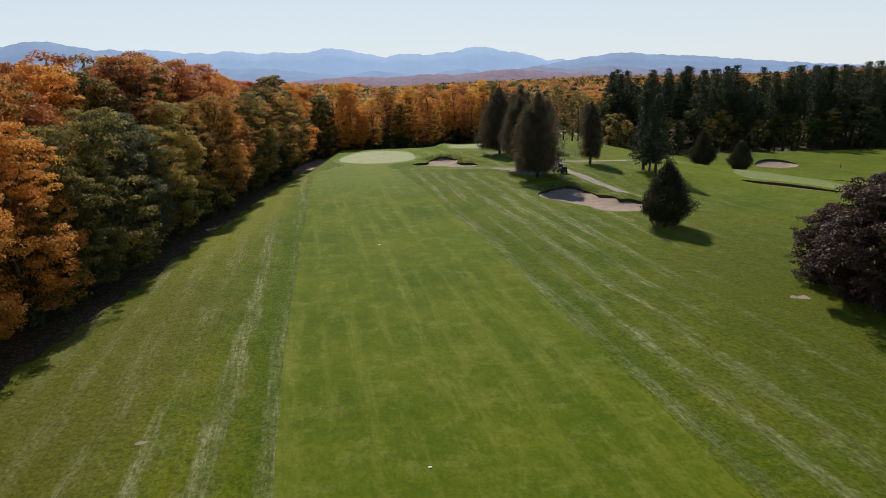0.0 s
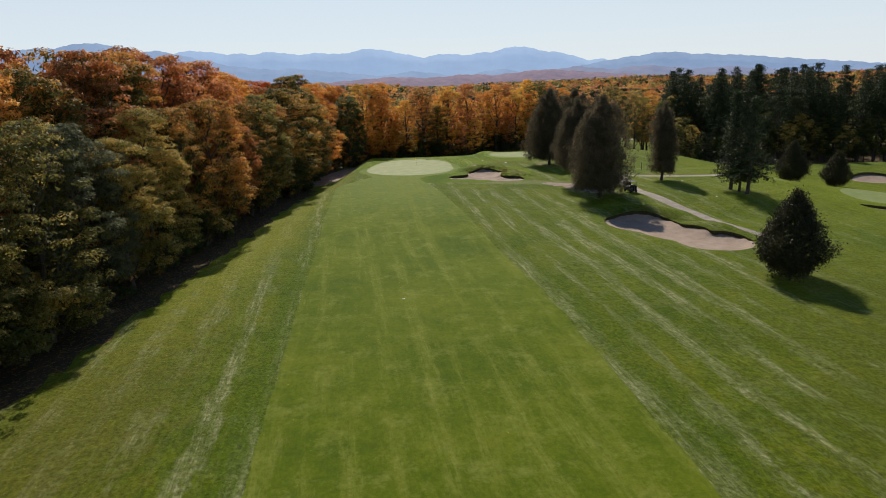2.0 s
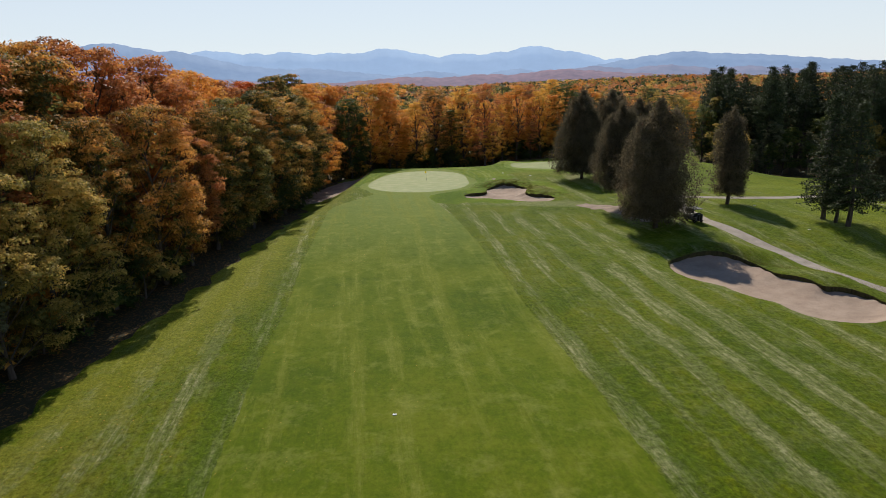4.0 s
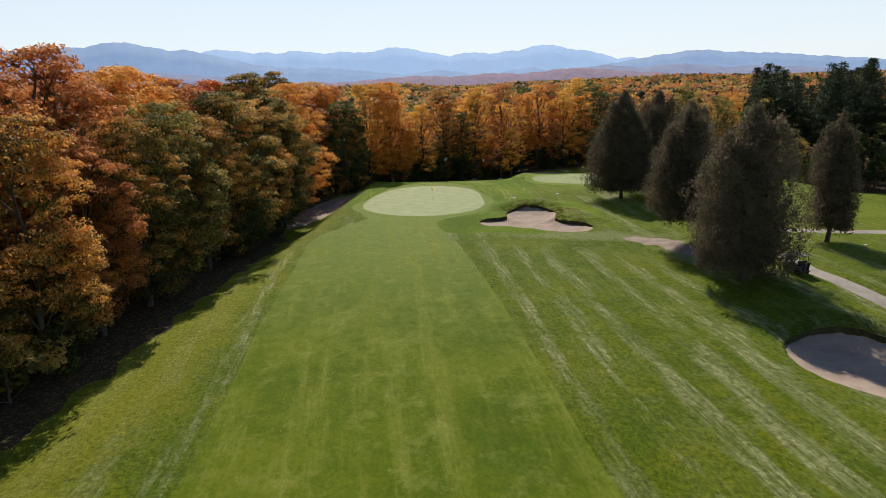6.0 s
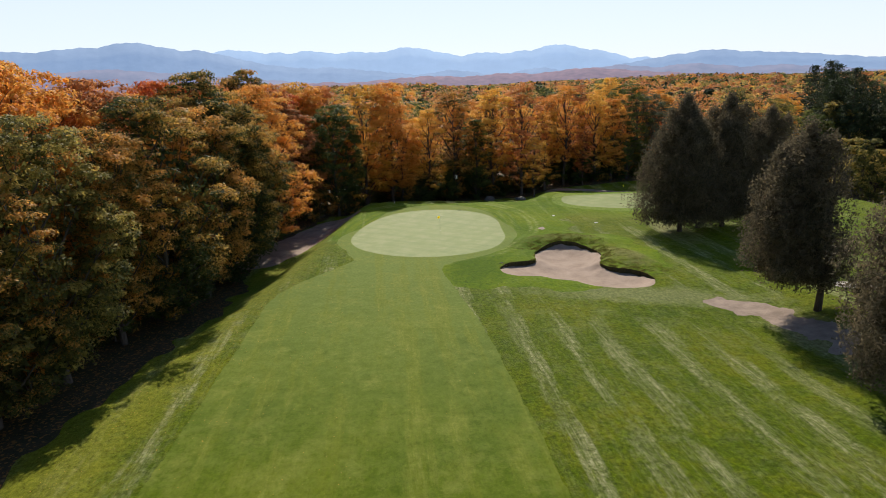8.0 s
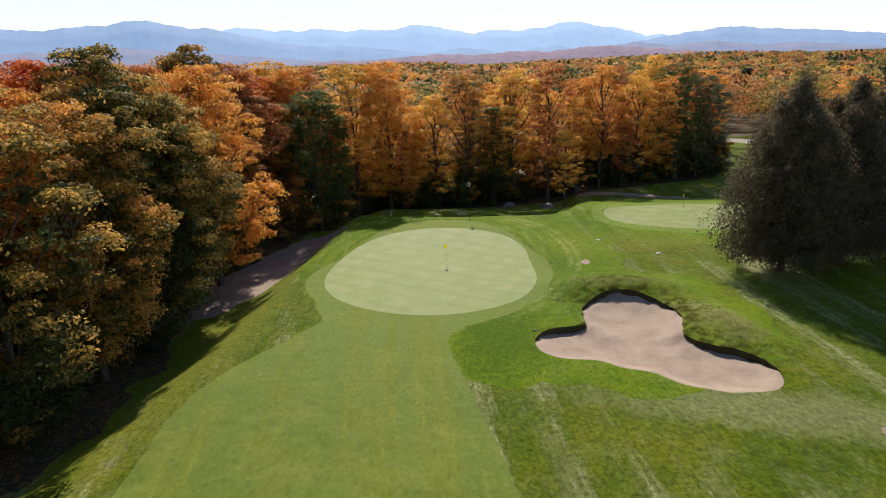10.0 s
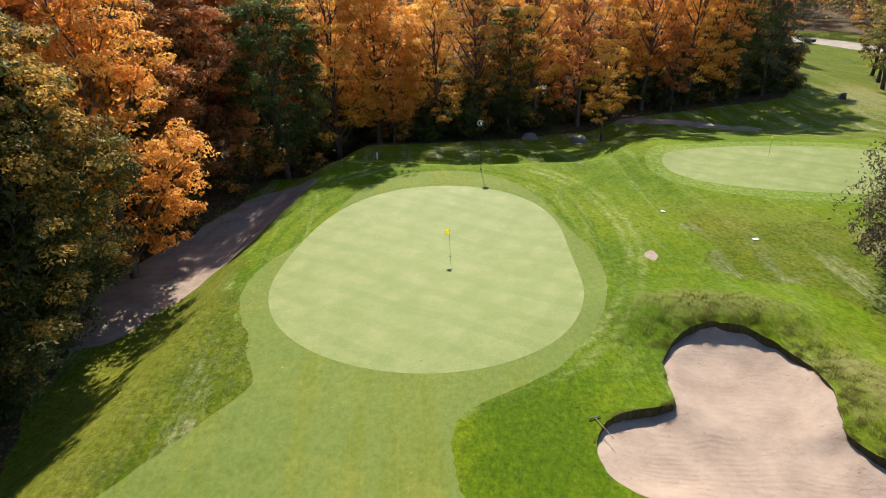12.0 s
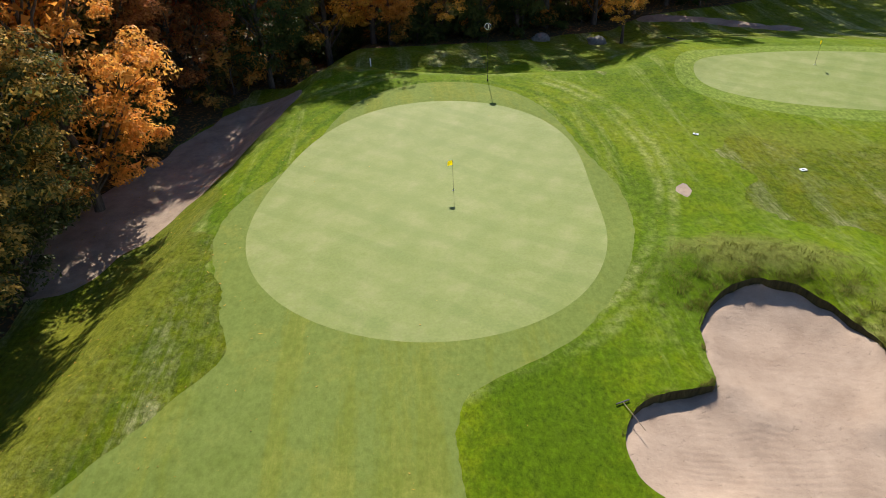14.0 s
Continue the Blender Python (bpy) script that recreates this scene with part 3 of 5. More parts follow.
def make_land():
    """One grid for all the ground, cut along the edges of the kinds of grass, sand and path, so that they meet with no overlap."""
    xs = steps((-4200, -1200, 300), (-1200, -300, 60), (-300, -100, 12), (-100, -46, 2), (-46, 40, 0.5), (40, 100, 1), (100, 140, 2.5), (140, 200, 6), (200, 1200, 50), (1200, 4200, 300))
    ys = steps((-1500, -300, 150), (-300, -20, 12), (-20, 20, 1), (20, 212, 0.5), (212, 260, 2), (260, 600, 10), (600, 1800, 40), (1800, 4200, 150))
    gx, gy = np.meshgrid(xs, ys)
    px, py = gx.ravel(), gy.ravel()
    nx = len(xs)
    i = (np.arange(len(ys) - 1)[:, None] * nx + np.arange(nx - 1)[None, :]).ravel()
    tris = np.concatenate([np.stack([i, i + 1, i + nx + 1], 1), np.stack([i, i + nx + 1, i + nx], 1)])
    px, py = list(px), list(py)
    pz = list(land(gx, gy).ravel())
    regions = (
        ("bunker_sand", d_bunker_green, SAND, "pale pinkish raked sand in the bunker beside the green", "sand bunker"),
        ("bunker_sand", d_bunker_fairway, SAND, "pinkish sand in the bunker below the cedars", "sand bunker"),
        ("bunker_sand", d_bunker_long, SAND, "narrow sand bunker along the far green", "sand bunker"),
        ("bunker_sand", d_bunker_right, SAND, "small sand bunker by the far green", "sand bunker"),
        ("bunker_sand", d_bunker_back, SAND, "pale sand bunker before the pine wood", "sand bunker"),
        ("putting_green", d_green, GREEN, "closely mown pale oval putting green", "putting green"),
        ("putting_green", d_green_two, GREEN, "closely mown pale second putting green", "putting green"),
        ("putting_green", d_green_three, GREEN, "pale putting green beyond the cart path", "putting green"),
        ("green_collar", d_collar_two, COLLAR, "light green short grass round the second green", "grass"),
        ("fairway", d_fairway, FAIRWAY, "mown fairway and collar with faint mower stripes", "fairway"),
        ("path", d_path, PATH, "narrow pale gravel cart path through the grass", "path"),
        ("dirt_strip", d_dirt_strip, DIRT, "bare brown earth beside the wood", "bare earth"),
        ("dirt_patch", d_dirt_cedars, DIRT, "worn bare earth before the cedars", "bare earth"),
        ("dirt_patch", d_dirt_spot, DIRT, "small bare spot in the grass", "bare earth"),
        # gravel takes the darker earth colour to paint the shade on it
        ("dirt_strip", d_dirt_shade, DIRT, "shaded gravel strip behind the second green", "gravel"),
        ("dirt_patch", d_dirt_rough, DIRT, "small scraped bare patch in the rough", "bare earth"),
        ("dirt_patch", d_dirt_maple, DIRT, "bare reddish earth under the purple tree", "bare earth"),
        ("road", d_road, PATH, "grey gravel road beyond the second green", "road"),
        ("surround_grass", d_surround, SURROUND, "bright green mown grass round the greens", "grass"),
        ("forest_floor", d_wood, LITTER, "forest floor of fallen leaves, widened as painted shadow on the grass", "forest floor"),
    )
    for name, shape, material, label, category in regions + (("ground", None, ROUGH, "rough grass with pale mower streaks", "rough grass"),):
        if shape is None:
            inside = tris
        else:
            d = shape(np.array(px), np.array(py))
            neg = d[tris] < 0
            count = neg.sum(1)
            inside, outside = [tris[count == 3]], [tris[count == 0]]
            cuts, made_in, made_out, rims, walled = {}, [], [], [], set()
            for tri in tris[(count > 0) & (count < 3)]:
                ring_in, ring_out = [], []
                for k in range(3):
                    a, b = int(tri[k]), int(tri[(k + 1) % 3])
                    (ring_in if d[a] < 0 else ring_out).append(a)
                    if (d[a] < 0) != (d[b] < 0):
                        key = (min(a, b), max(a, b))
                        if key not in cuts:
                            lo, hi = key
                            t = d[lo] / (d[lo] - d[hi])
                            cuts[key] = len(px)
                            for line in (px, py, pz):
                                line.append(line[lo] + t * (line[hi] - line[lo]))
                            if shape in BUNKERS:
                                pz[-1] = float(turf(px[-1], py[-1]))
                        ring_in.append(cuts[key])
                        ring_out.append(cuts[key])
                rims.append(frozenset(cuts[key] for key in [(min(int(tri[k]), int(tri[(k + 1) % 3])), max(int(tri[k]), int(tri[(k + 1) % 3]))) for k in range(3)] if key in cuts and (d[key[0]] < 0) != (d[key[1]] < 0)))
                for ring, made in ((ring_in, made_in), (ring_out, made_out)):
                    made += [(ring[0], ring[k], ring[k + 1]) for k in range(1, len(ring) - 1)]
            inside = np.concatenate(inside + ([np.array(made_in)] if made_in else []))
            tris = np.concatenate(outside + ([np.array(made_out)] if made_out else []))
            if shape in BUNKERS:
                # the sand's edge drops below the turf's, and a face of roots and soil joins the two
                rim = np.array(sorted(cuts.values()))
                low = {int(k): len(px) + i for i, k in enumerate(rim)}
                bx, by, bz = (np.array(line)[rim] for line in (px, py, pz))
                px += list(bx)
                py += list(by)
                pz += list(bz - lip(shape, bx, by))
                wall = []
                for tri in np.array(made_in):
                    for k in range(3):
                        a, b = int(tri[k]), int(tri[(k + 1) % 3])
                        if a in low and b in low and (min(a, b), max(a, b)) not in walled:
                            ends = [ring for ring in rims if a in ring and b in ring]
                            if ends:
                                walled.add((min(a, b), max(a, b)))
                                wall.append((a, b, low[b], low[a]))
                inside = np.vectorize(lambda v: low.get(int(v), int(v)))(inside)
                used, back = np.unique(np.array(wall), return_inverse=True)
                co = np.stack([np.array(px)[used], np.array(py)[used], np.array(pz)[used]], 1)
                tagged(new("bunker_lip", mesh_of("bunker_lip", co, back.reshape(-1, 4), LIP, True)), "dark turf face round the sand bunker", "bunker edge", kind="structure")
        used, back = np.unique(inside, return_inverse=True)
        co = np.stack([np.array(px)[used], np.array(py)[used], np.array(pz)[used]], 1)
        ob = new(name, mesh_of(name, co, back.reshape(-1, 3), material, True))
        tagged(ob, label, category, kind="structure")


def mesh_of(name, co, faces, material, soft=False):
    """A mesh from arrays of corners and of faces that all have the same number of corners."""
    me = bpy.data.meshes.new(name)
    faces = np.asarray(faces)
    k = faces.shape[1]
    me.vertices.add(len(co))
    me.vertices.foreach_set("co", np.asarray(co, np.float32).ravel())
    me.loops.add(faces.size)
    me.loops.foreach_set("vertex_index", faces.astype(np.int32).ravel())
    me.polygons.add(len(faces))
    me.polygons.foreach_set("loop_start", np.arange(0, faces.size, k, dtype=np.int32))
    me.polygons.foreach_set("use_smooth", np.full(len(faces), soft))
    me.update(calc_edges=True)
    for m in material if isinstance(material, (list, tuple)) else [material]:
        me.materials.append(m)
    return me


make_land()


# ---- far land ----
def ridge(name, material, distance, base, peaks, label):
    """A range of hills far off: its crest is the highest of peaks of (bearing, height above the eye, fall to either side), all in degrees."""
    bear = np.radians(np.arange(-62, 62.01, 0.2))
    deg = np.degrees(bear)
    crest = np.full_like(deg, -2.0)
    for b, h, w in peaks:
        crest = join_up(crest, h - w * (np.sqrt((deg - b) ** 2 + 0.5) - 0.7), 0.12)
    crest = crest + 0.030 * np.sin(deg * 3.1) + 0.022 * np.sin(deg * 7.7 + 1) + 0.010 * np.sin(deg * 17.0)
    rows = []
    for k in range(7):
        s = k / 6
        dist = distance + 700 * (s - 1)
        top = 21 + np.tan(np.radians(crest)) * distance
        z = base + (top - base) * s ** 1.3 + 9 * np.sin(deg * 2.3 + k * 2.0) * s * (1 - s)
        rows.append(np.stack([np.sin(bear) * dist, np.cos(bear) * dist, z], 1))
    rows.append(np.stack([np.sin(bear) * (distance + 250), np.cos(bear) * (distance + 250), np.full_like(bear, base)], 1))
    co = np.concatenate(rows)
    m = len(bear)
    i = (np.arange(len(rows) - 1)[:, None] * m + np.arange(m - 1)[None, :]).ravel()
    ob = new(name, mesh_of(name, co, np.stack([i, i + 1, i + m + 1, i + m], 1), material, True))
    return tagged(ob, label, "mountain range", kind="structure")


def join_up(a, b, k):
    return -join(-a, -b, k)


ridge("backdrop_mountains", haze_material("haze_blue_mountains", (0.05, 0.07, 0.09), (0.33, 0.48, 0.74), 0.86, 0.004), 4650, -90,
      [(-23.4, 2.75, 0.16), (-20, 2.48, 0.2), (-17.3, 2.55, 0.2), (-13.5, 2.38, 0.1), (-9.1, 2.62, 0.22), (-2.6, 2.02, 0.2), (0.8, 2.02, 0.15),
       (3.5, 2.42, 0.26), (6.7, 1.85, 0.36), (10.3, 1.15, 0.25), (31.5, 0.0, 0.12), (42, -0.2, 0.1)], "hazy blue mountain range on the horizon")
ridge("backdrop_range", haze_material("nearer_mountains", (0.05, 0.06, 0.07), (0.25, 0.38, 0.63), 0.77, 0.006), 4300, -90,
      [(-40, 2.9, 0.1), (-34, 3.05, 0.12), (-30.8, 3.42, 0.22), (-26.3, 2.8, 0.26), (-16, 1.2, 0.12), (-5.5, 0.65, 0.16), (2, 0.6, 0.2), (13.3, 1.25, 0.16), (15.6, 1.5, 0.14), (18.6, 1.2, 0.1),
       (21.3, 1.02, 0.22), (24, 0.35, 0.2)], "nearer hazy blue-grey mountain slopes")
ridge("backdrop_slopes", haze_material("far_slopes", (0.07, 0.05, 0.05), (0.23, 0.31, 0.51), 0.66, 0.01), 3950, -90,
      [(-38, 1.3, 0.1), (-33, 1.5, 0.1), (-27, 0.8, 0.1), (8.5, 0.6, 0.15), (14, 0.5, 0.12), (20, 0.2, 0.1), (30, -0.3, 0.1)], "wooded foothills with painted blue-violet haze")
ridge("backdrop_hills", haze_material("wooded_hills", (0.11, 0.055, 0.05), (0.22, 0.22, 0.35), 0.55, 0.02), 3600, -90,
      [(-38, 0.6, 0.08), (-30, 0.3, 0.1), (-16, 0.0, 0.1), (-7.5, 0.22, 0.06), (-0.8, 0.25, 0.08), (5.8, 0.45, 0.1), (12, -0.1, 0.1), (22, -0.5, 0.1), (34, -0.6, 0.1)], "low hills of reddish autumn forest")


# ---- trees ----
def tube(path, radii, sides=7):
    """Corners and faces of a tapered tube along a path."""
    path = np.asarray(path, float)
    co, faces = [], []
    for k, (p, r) in enumerate(zip(path, radii)):
        d = path[min(k + 1, len(path) - 1)] - path[max(k - 1, 0)]
        d = d / (np.linalg.norm(d) + 1e-9)
        a = np.cross(d, (0.3, 1, 0.2))
        a = a / (np.linalg.norm(a) + 1e-9)
        b = np.cross(d, a)
        ang = np.arange(sides) * 2 * math.pi / sides
        co.append(p + r * (np.cos(ang)[:, None] * a + np.sin(ang)[:, None] * b))
        if k:
            o = (k - 1) * sides
            faces += [(o + j, o + (j + 1) % sides, o + sides + (j + 1) % sides, o + sides + j) for j in range(sides)]
    return np.concatenate(co), np.array(faces)


def gather(pieces):
    co, faces, n = [], [], 0
    for c, f in pieces:
        co.append(c)
        faces.append(f + n)
        n += len(c)
    return np.concatenate(co), np.concatenate(faces)


def leaves(rng, centres, spread, count, size, outward, flat=0.75, slim=0.55, order=0.9):
    """Leaves round each centre: pointed blades, turned at random but rather outwards."""
    n = len(centres) * count
    c = np.repeat(centres, count, 0) + rng.normal(size=(n, 3)) * np.repeat(spread, count)[:, None] * np.array([1, 1, flat])
    return blades(rng, c, rng.normal(size=(n, 3)) + np.repeat(outward, count, 0) * order, size, slim)


def blades(rng, c, normal, size, slim=0.55):
    n = len(c)
    normal = normal / (np.linalg.norm(normal, axis=1)[:, None] + 1e-9)
    t = np.cross(normal, rng.normal(size=(n, 3)))
    t /= np.linalg.norm(t, axis=1)[:, None] + 1e-9
    b = np.cross(normal, t)
    s = size * rng.uniform(0.65, 1.35, n)[:, None]
    co = np.stack([c - t * s * 0.8 - b * s * slim, c - t * s * 0.6 + b * s * slim, c + t * s], 1).reshape(-1, 3)
    return co, np.arange(n * 3).reshape(-1, 3)


def pads(rng, centres, reach, count, size, flat=0.55, under=0.22):
    """Leaves laid like shingles over domed pads of twigs, most of them on the upper side."""
    n = len(centres) * count
    way = rng.normal(size=(n, 3))
    way /= np.linalg.norm(way, axis=1)[:, None]
    way[:, 2] = np.where(rng.uniform(size=n) > under, np.abs(way[:, 2]), way[:, 2])
    far = (np.repeat(reach, count) * rng.uniform(0.2, 1.0, n) ** 0.4)[:, None]
    c = np.repeat(centres, count, 0) + way * far * np.array([1, 1, flat])
    return blades(rng, c, way * np.array([0.9, 0.9, 1.2]) + np.array([0, 0, 0.35]) + rng.normal(size=(n, 3)) * 0.48, size)


def spray_tones(me, tones):
    """How far each leaf has turned: sprays differ from their neighbours, and the outer ones turn first; the dark end
    also paints inner shade.
    """
    me.attributes.new("spray", "FLOAT", "POINT").data.foreach_set("value", np.repeat(tones, 3).astype(np.float32))
    return me


def broadleaf(seed, height, radius, clumps, count, size, low=0.22, name="tree", spread=0.85, number=22, twigs=3, fill=6):
    """Trunk with limbs, and a crown of leaf clumps carried at the limbs' ends, in many uneven lobes."""
    rng = np.random.default_rng(seed)
    base = height * low
    lobes = []
    for k in range(number):
        h = (k + rng.uniform(0, 1)) / number
        wide = math.sqrt(max(0.02, 1 - ((h - 0.40) / 0.66) ** 2)) * radius
        a = k * 2.4 + rng.uniform(-0.7, 0.7)
        r = radius * rng.uniform(0.28, 0.44) * (1.0 - 0.12 * h)
        off = max(0.0, wide - r) * rng.uniform(0.72, 1.12)
        lobes.append((math.cos(a) * off, math.sin(a) * off, base + (height - base) * (0.08 + 0.84 * h), r))
    lobes = np.array(lobes)
    pick = rng.choice(number, clumps, p=lobes[:, 3] ** 2 / (lobes[:, 3] ** 2).sum())
    way = rng.normal(size=(clumps, 3)) * np.array([1, 1, 0.9])
    out = lobes[pick, :3] - np.array([0, 0, base + (height - base) * 0.35])
    way += 0.9 * out / (np.linalg.norm(out, axis=1)[:, None] + 0.5)
    way /= np.linalg.norm(way, axis=1)[:, None]
    reach = rng.uniform(0.35, 1.05, clumps) ** 0.35
    centres = lobes[pick, :3] + way * (reach * lobes[pick, 3])[:, None]
    top = np.percentile(centres[:, 2], 86)
    centres[:, 2] = np.where(centres[:, 2] > top, top + (centres[:, 2] - top) * 0.75, centres[:, 2])
    centres[:, 2] = np.minimum(centres[:, 2] * height * 0.97 / np.percentile(centres[:, 2], 97), height * 0.99)
    centres[:, 2] = np.maximum(centres[:, 2], base * 0.8 + rng.uniform(0, 1.0, clumps))
    outer = pads(rng, centres, rng.uniform(0.7, 1.5, clumps) * spread, count, size)
    # sparse larger leaves fill the inside of the crown, kept dark to paint its shade
    inner = clumps * fill
    core = rng.integers(0, number, inner)
    inside = rng.normal(size=(inner, 3))
    inside *= (rng.uniform(0, 0.8, inner) / np.linalg.norm(inside, axis=1))[:, None]
    spots_in = lobes[core, :3] * np.array([0.85, 0.85, 0.97]) + inside * lobes[core, 3][:, None]
    co, faces = gather([outer, blades(rng, spots_in, rng.normal(size=(inner, 3)) + np.array([0, 0, 0.6]), size * 2.2)])
    # tone rises outwards and upwards: autumn colour, and painted light on the tips
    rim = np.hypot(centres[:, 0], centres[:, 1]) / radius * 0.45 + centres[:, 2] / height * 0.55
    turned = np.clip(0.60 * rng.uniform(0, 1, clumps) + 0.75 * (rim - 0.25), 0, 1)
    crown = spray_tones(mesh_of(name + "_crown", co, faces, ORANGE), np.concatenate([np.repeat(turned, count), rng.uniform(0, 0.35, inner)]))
    wob_x, wob_y = rng.uniform(-0.3, 0.3, 2)
    hs = np.linspace(0, height * 0.8, 7)
    trunk = np.stack([wob_x * np.sin(hs * 0.5), wob_y * np.sin(hs * 0.4 + 1) - wob_y * math.sin(1), hs - 0.4], 1)
    r0 = height * 0.011 + 0.03
    pieces = [tube(trunk, r0 * np.array([1.5, 1.0, 0.9, 0.75, 0.55, 0.35, 0.1]), 8)]
    for k, (lx, ly, lz, lr) in enumerate(lobes):
        z0 = max(base * 0.6, lz - math.hypot(lx, ly) * 1.1 - 1.0)
        start = np.array([np.interp(z0, hs, trunk[:, 0]), np.interp(z0, hs, trunk[:, 1]), z0])
        end = np.array([lx, ly, lz])
        mid = (start + end) / 2 + np.array([0, 0, -0.3])
        pieces.append(tube([start, mid, end], r0 * np.array([0.42, 0.28, 0.1]), 5))
        for j in np.where(pick == k)[0][:twigs]:
            pieces.append(tube([end * 0.6 + mid * 0.4, centres[j] * 0.6 + end * 0.4, centres[j]], r0 * np.array([0.16, 0.09, 0.04]), 3))
    tc, tf = gather(pieces)
    return mesh_of(name + "_trunk", tc, tf, BARK, True), crown


def conifer(seed, height, radius, low, kind, name, lean=0.0):
    """pine: open whorls of level plumes high on the trunk; spruce: drooping tiers from near the ground; cedar and cone: dense upright sprays."""
    rng = np.random.default_rng(seed)
    pieces, centres, ways, spreads = [], [], [], []
    hs = np.linspace(0, height * 0.98, 6)
    r0 = height * 0.011 + 0.05
    pieces.append(tube(np.stack([0.1 * np.sin(hs), 0.1 * np.cos(hs) - 0.1, hs - 0.3], 1), r0 * np.array([1.5, 1.05, 0.85, 0.6, 0.35, 0.06]), 8))
    if kind in ("pine", "spruce"):
        z, turn = height * low, rng.uniform(0, 6)
        gap = 1.1 if kind == "pine" else 0.62
        while z < height - 0.3:
            s = (z - height * low) / (height * (1 - low))
            wide = radius * ((1 - s) ** 0.75 * (0.55 + 0.45 * smooth(0, 0.25, s)) if kind == "pine" else (1 - s) ** 0.9)
            for k in range(5 if kind == "pine" else 7):
                a = turn + k * 6.283 / (5 if kind == "pine" else 7) + rng.uniform(-0.35, 0.35)
                long = max(0.35, wide * (rng.uniform(0.45, 1.25) if kind == "pine" else rng.uniform(0.6, 1.12)))
                rise = (0.28 if kind == "pine" else -0.22) + rng.uniform(-0.12, 0.12)
                way = np.array([math.cos(a), math.sin(a), rise])
                tip = np.array([0, 0, z]) + way * long + np.array([0, 0, 0.08 * long])
                pieces.append(tube([np.array([0, 0, z]), tip], (0.055, 0.012), 3))
                m = max(2, int(long * (2.2 if kind == "pine" else 2.2)))
                for q in np.linspace(0.38, 1.0, m):
                    centres.append(np.array([0, 0, z]) + way * long * q + rng.normal(size=3) * 0.12)
                    ways.append((way[0] * 0.4, way[1] * 0.4, 0.9))
                    spreads.append(0.46 if kind == "pine" else 0.27)
            z += gap * rng.uniform(0.8, 1.25) * (1.25 - 0.6 * s)
            turn += 0.7
        co, faces = leaves(rng, np.array(centres), np.array(spreads), 10, 0.39 if kind == "pine" else 0.27, np.array(ways), 0.42, 0.24)
        material = PINE
    else:
        n = int(30 * height * radius)
        s = rng.uniform(0, 1, n) ** 1.25
        if kind == "cone":
            wide = radius * np.clip((1 - s) ** 0.85 * (0.50 + 0.72 * smooth(0, 0.30, s)), 0.03, 1)
        else:
            wide = radius * np.clip((1 - s ** 2.3) ** 0.8 * (0.74 + 0.3 * smooth(0, 0.25, s)), 0.05, 1)
        a = rng.uniform(0, 6.283, n)
        lump = (0.95 if kind == "cone" else 0.86) + 0.08 * np.sin(a * 3 + s * 9 + seed) + 0.06 * np.sin(a * 9 + s * 31)
        # boughs that stand out from the rest, with hollows between them
        for k in range(34):
            ba, bs = rng.uniform(0, 6.283), rng.uniform(0, 0.95)
            off = np.abs((a - ba + math.pi) % 6.283 - math.pi)
            lump = lump + rng.uniform(0.14, 0.42) * (0.4 if kind == "cone" else 1.0) * np.exp(-(off / 0.34) ** 2 - ((s - bs) / 0.055) ** 2)
        reach = rng.uniform(0.35, 1.0, n) ** 0.35
        centres = np.stack([np.cos(a) * wide * reach * lump, np.sin(a) * wide * reach * lump, height * (low + (1 - low) * s) + rng.normal(size=n) * 0.2], 1)
        if kind == "cedar":
            # several leaders grown together: each carries its own narrower spire
            stem = rng.choice(6, n, p=(0.26, 0.17, 0.14, 0.16, 0.12, 0.15))
            sa, so = np.arange(6) * 1.9 + seed, radius * np.array([0.0, 0.34, 0.40, 0.36, 0.42, 0.38])
            sh = np.array([1.0, 0.90, 0.80, 0.94, 0.72, 0.85])
            centres[:, :2] *= 0.64
            centres[:, 2] = height * low + (centres[:, 2] - height * low) * sh[stem]
            centres[:, 0] += np.cos(sa[stem]) * so[stem]
            centres[:, 1] += np.sin(sa[stem]) * so[stem]
        centres[:, 0] += lean * smooth(0.0, height * 0.4, centres[:, 2])
        ways = np.stack([np.cos(a), np.sin(a), np.full(n, 0.1)], 1)
        co, faces = leaves(rng, centres, np.full(n, 0.24), 26 if kind == "cedar" else 22, 0.145 if kind == "cedar" else 0.15, ways, 1.5, 0.38, 1.5)
        core = (centres[::2] - np.array([lean, 0, 0])) * np.array([0.72, 0.72, 0.96]) + np.array([lean, 0, 0.2])
        co, faces = gather([(co, faces), blades(rng, core, rng.normal(size=core.shape), 0.40, 0.45)])
        for k in range(14):
            j = int(rng.integers(n))
            pieces.append(tube([np.array([0, 0, centres[j, 2] * 0.75]), centres[j] * np.array([0.55, 0.55, 0.92]), centres[j]], (0.07, 0.045, 0.02), 4))
        material = CEDAR if kind == "cedar" else PINE
    tc, tf = gather(pieces)
    each = -(-len(faces) // len(centres))
    return mesh_of(name + "_trunk", tc, tf, BARK, True), spray_tones(mesh_of(name + "_crown", co, faces, material), np.repeat(rng.uniform(0, 1, len(centres)), each)[:len(faces)])


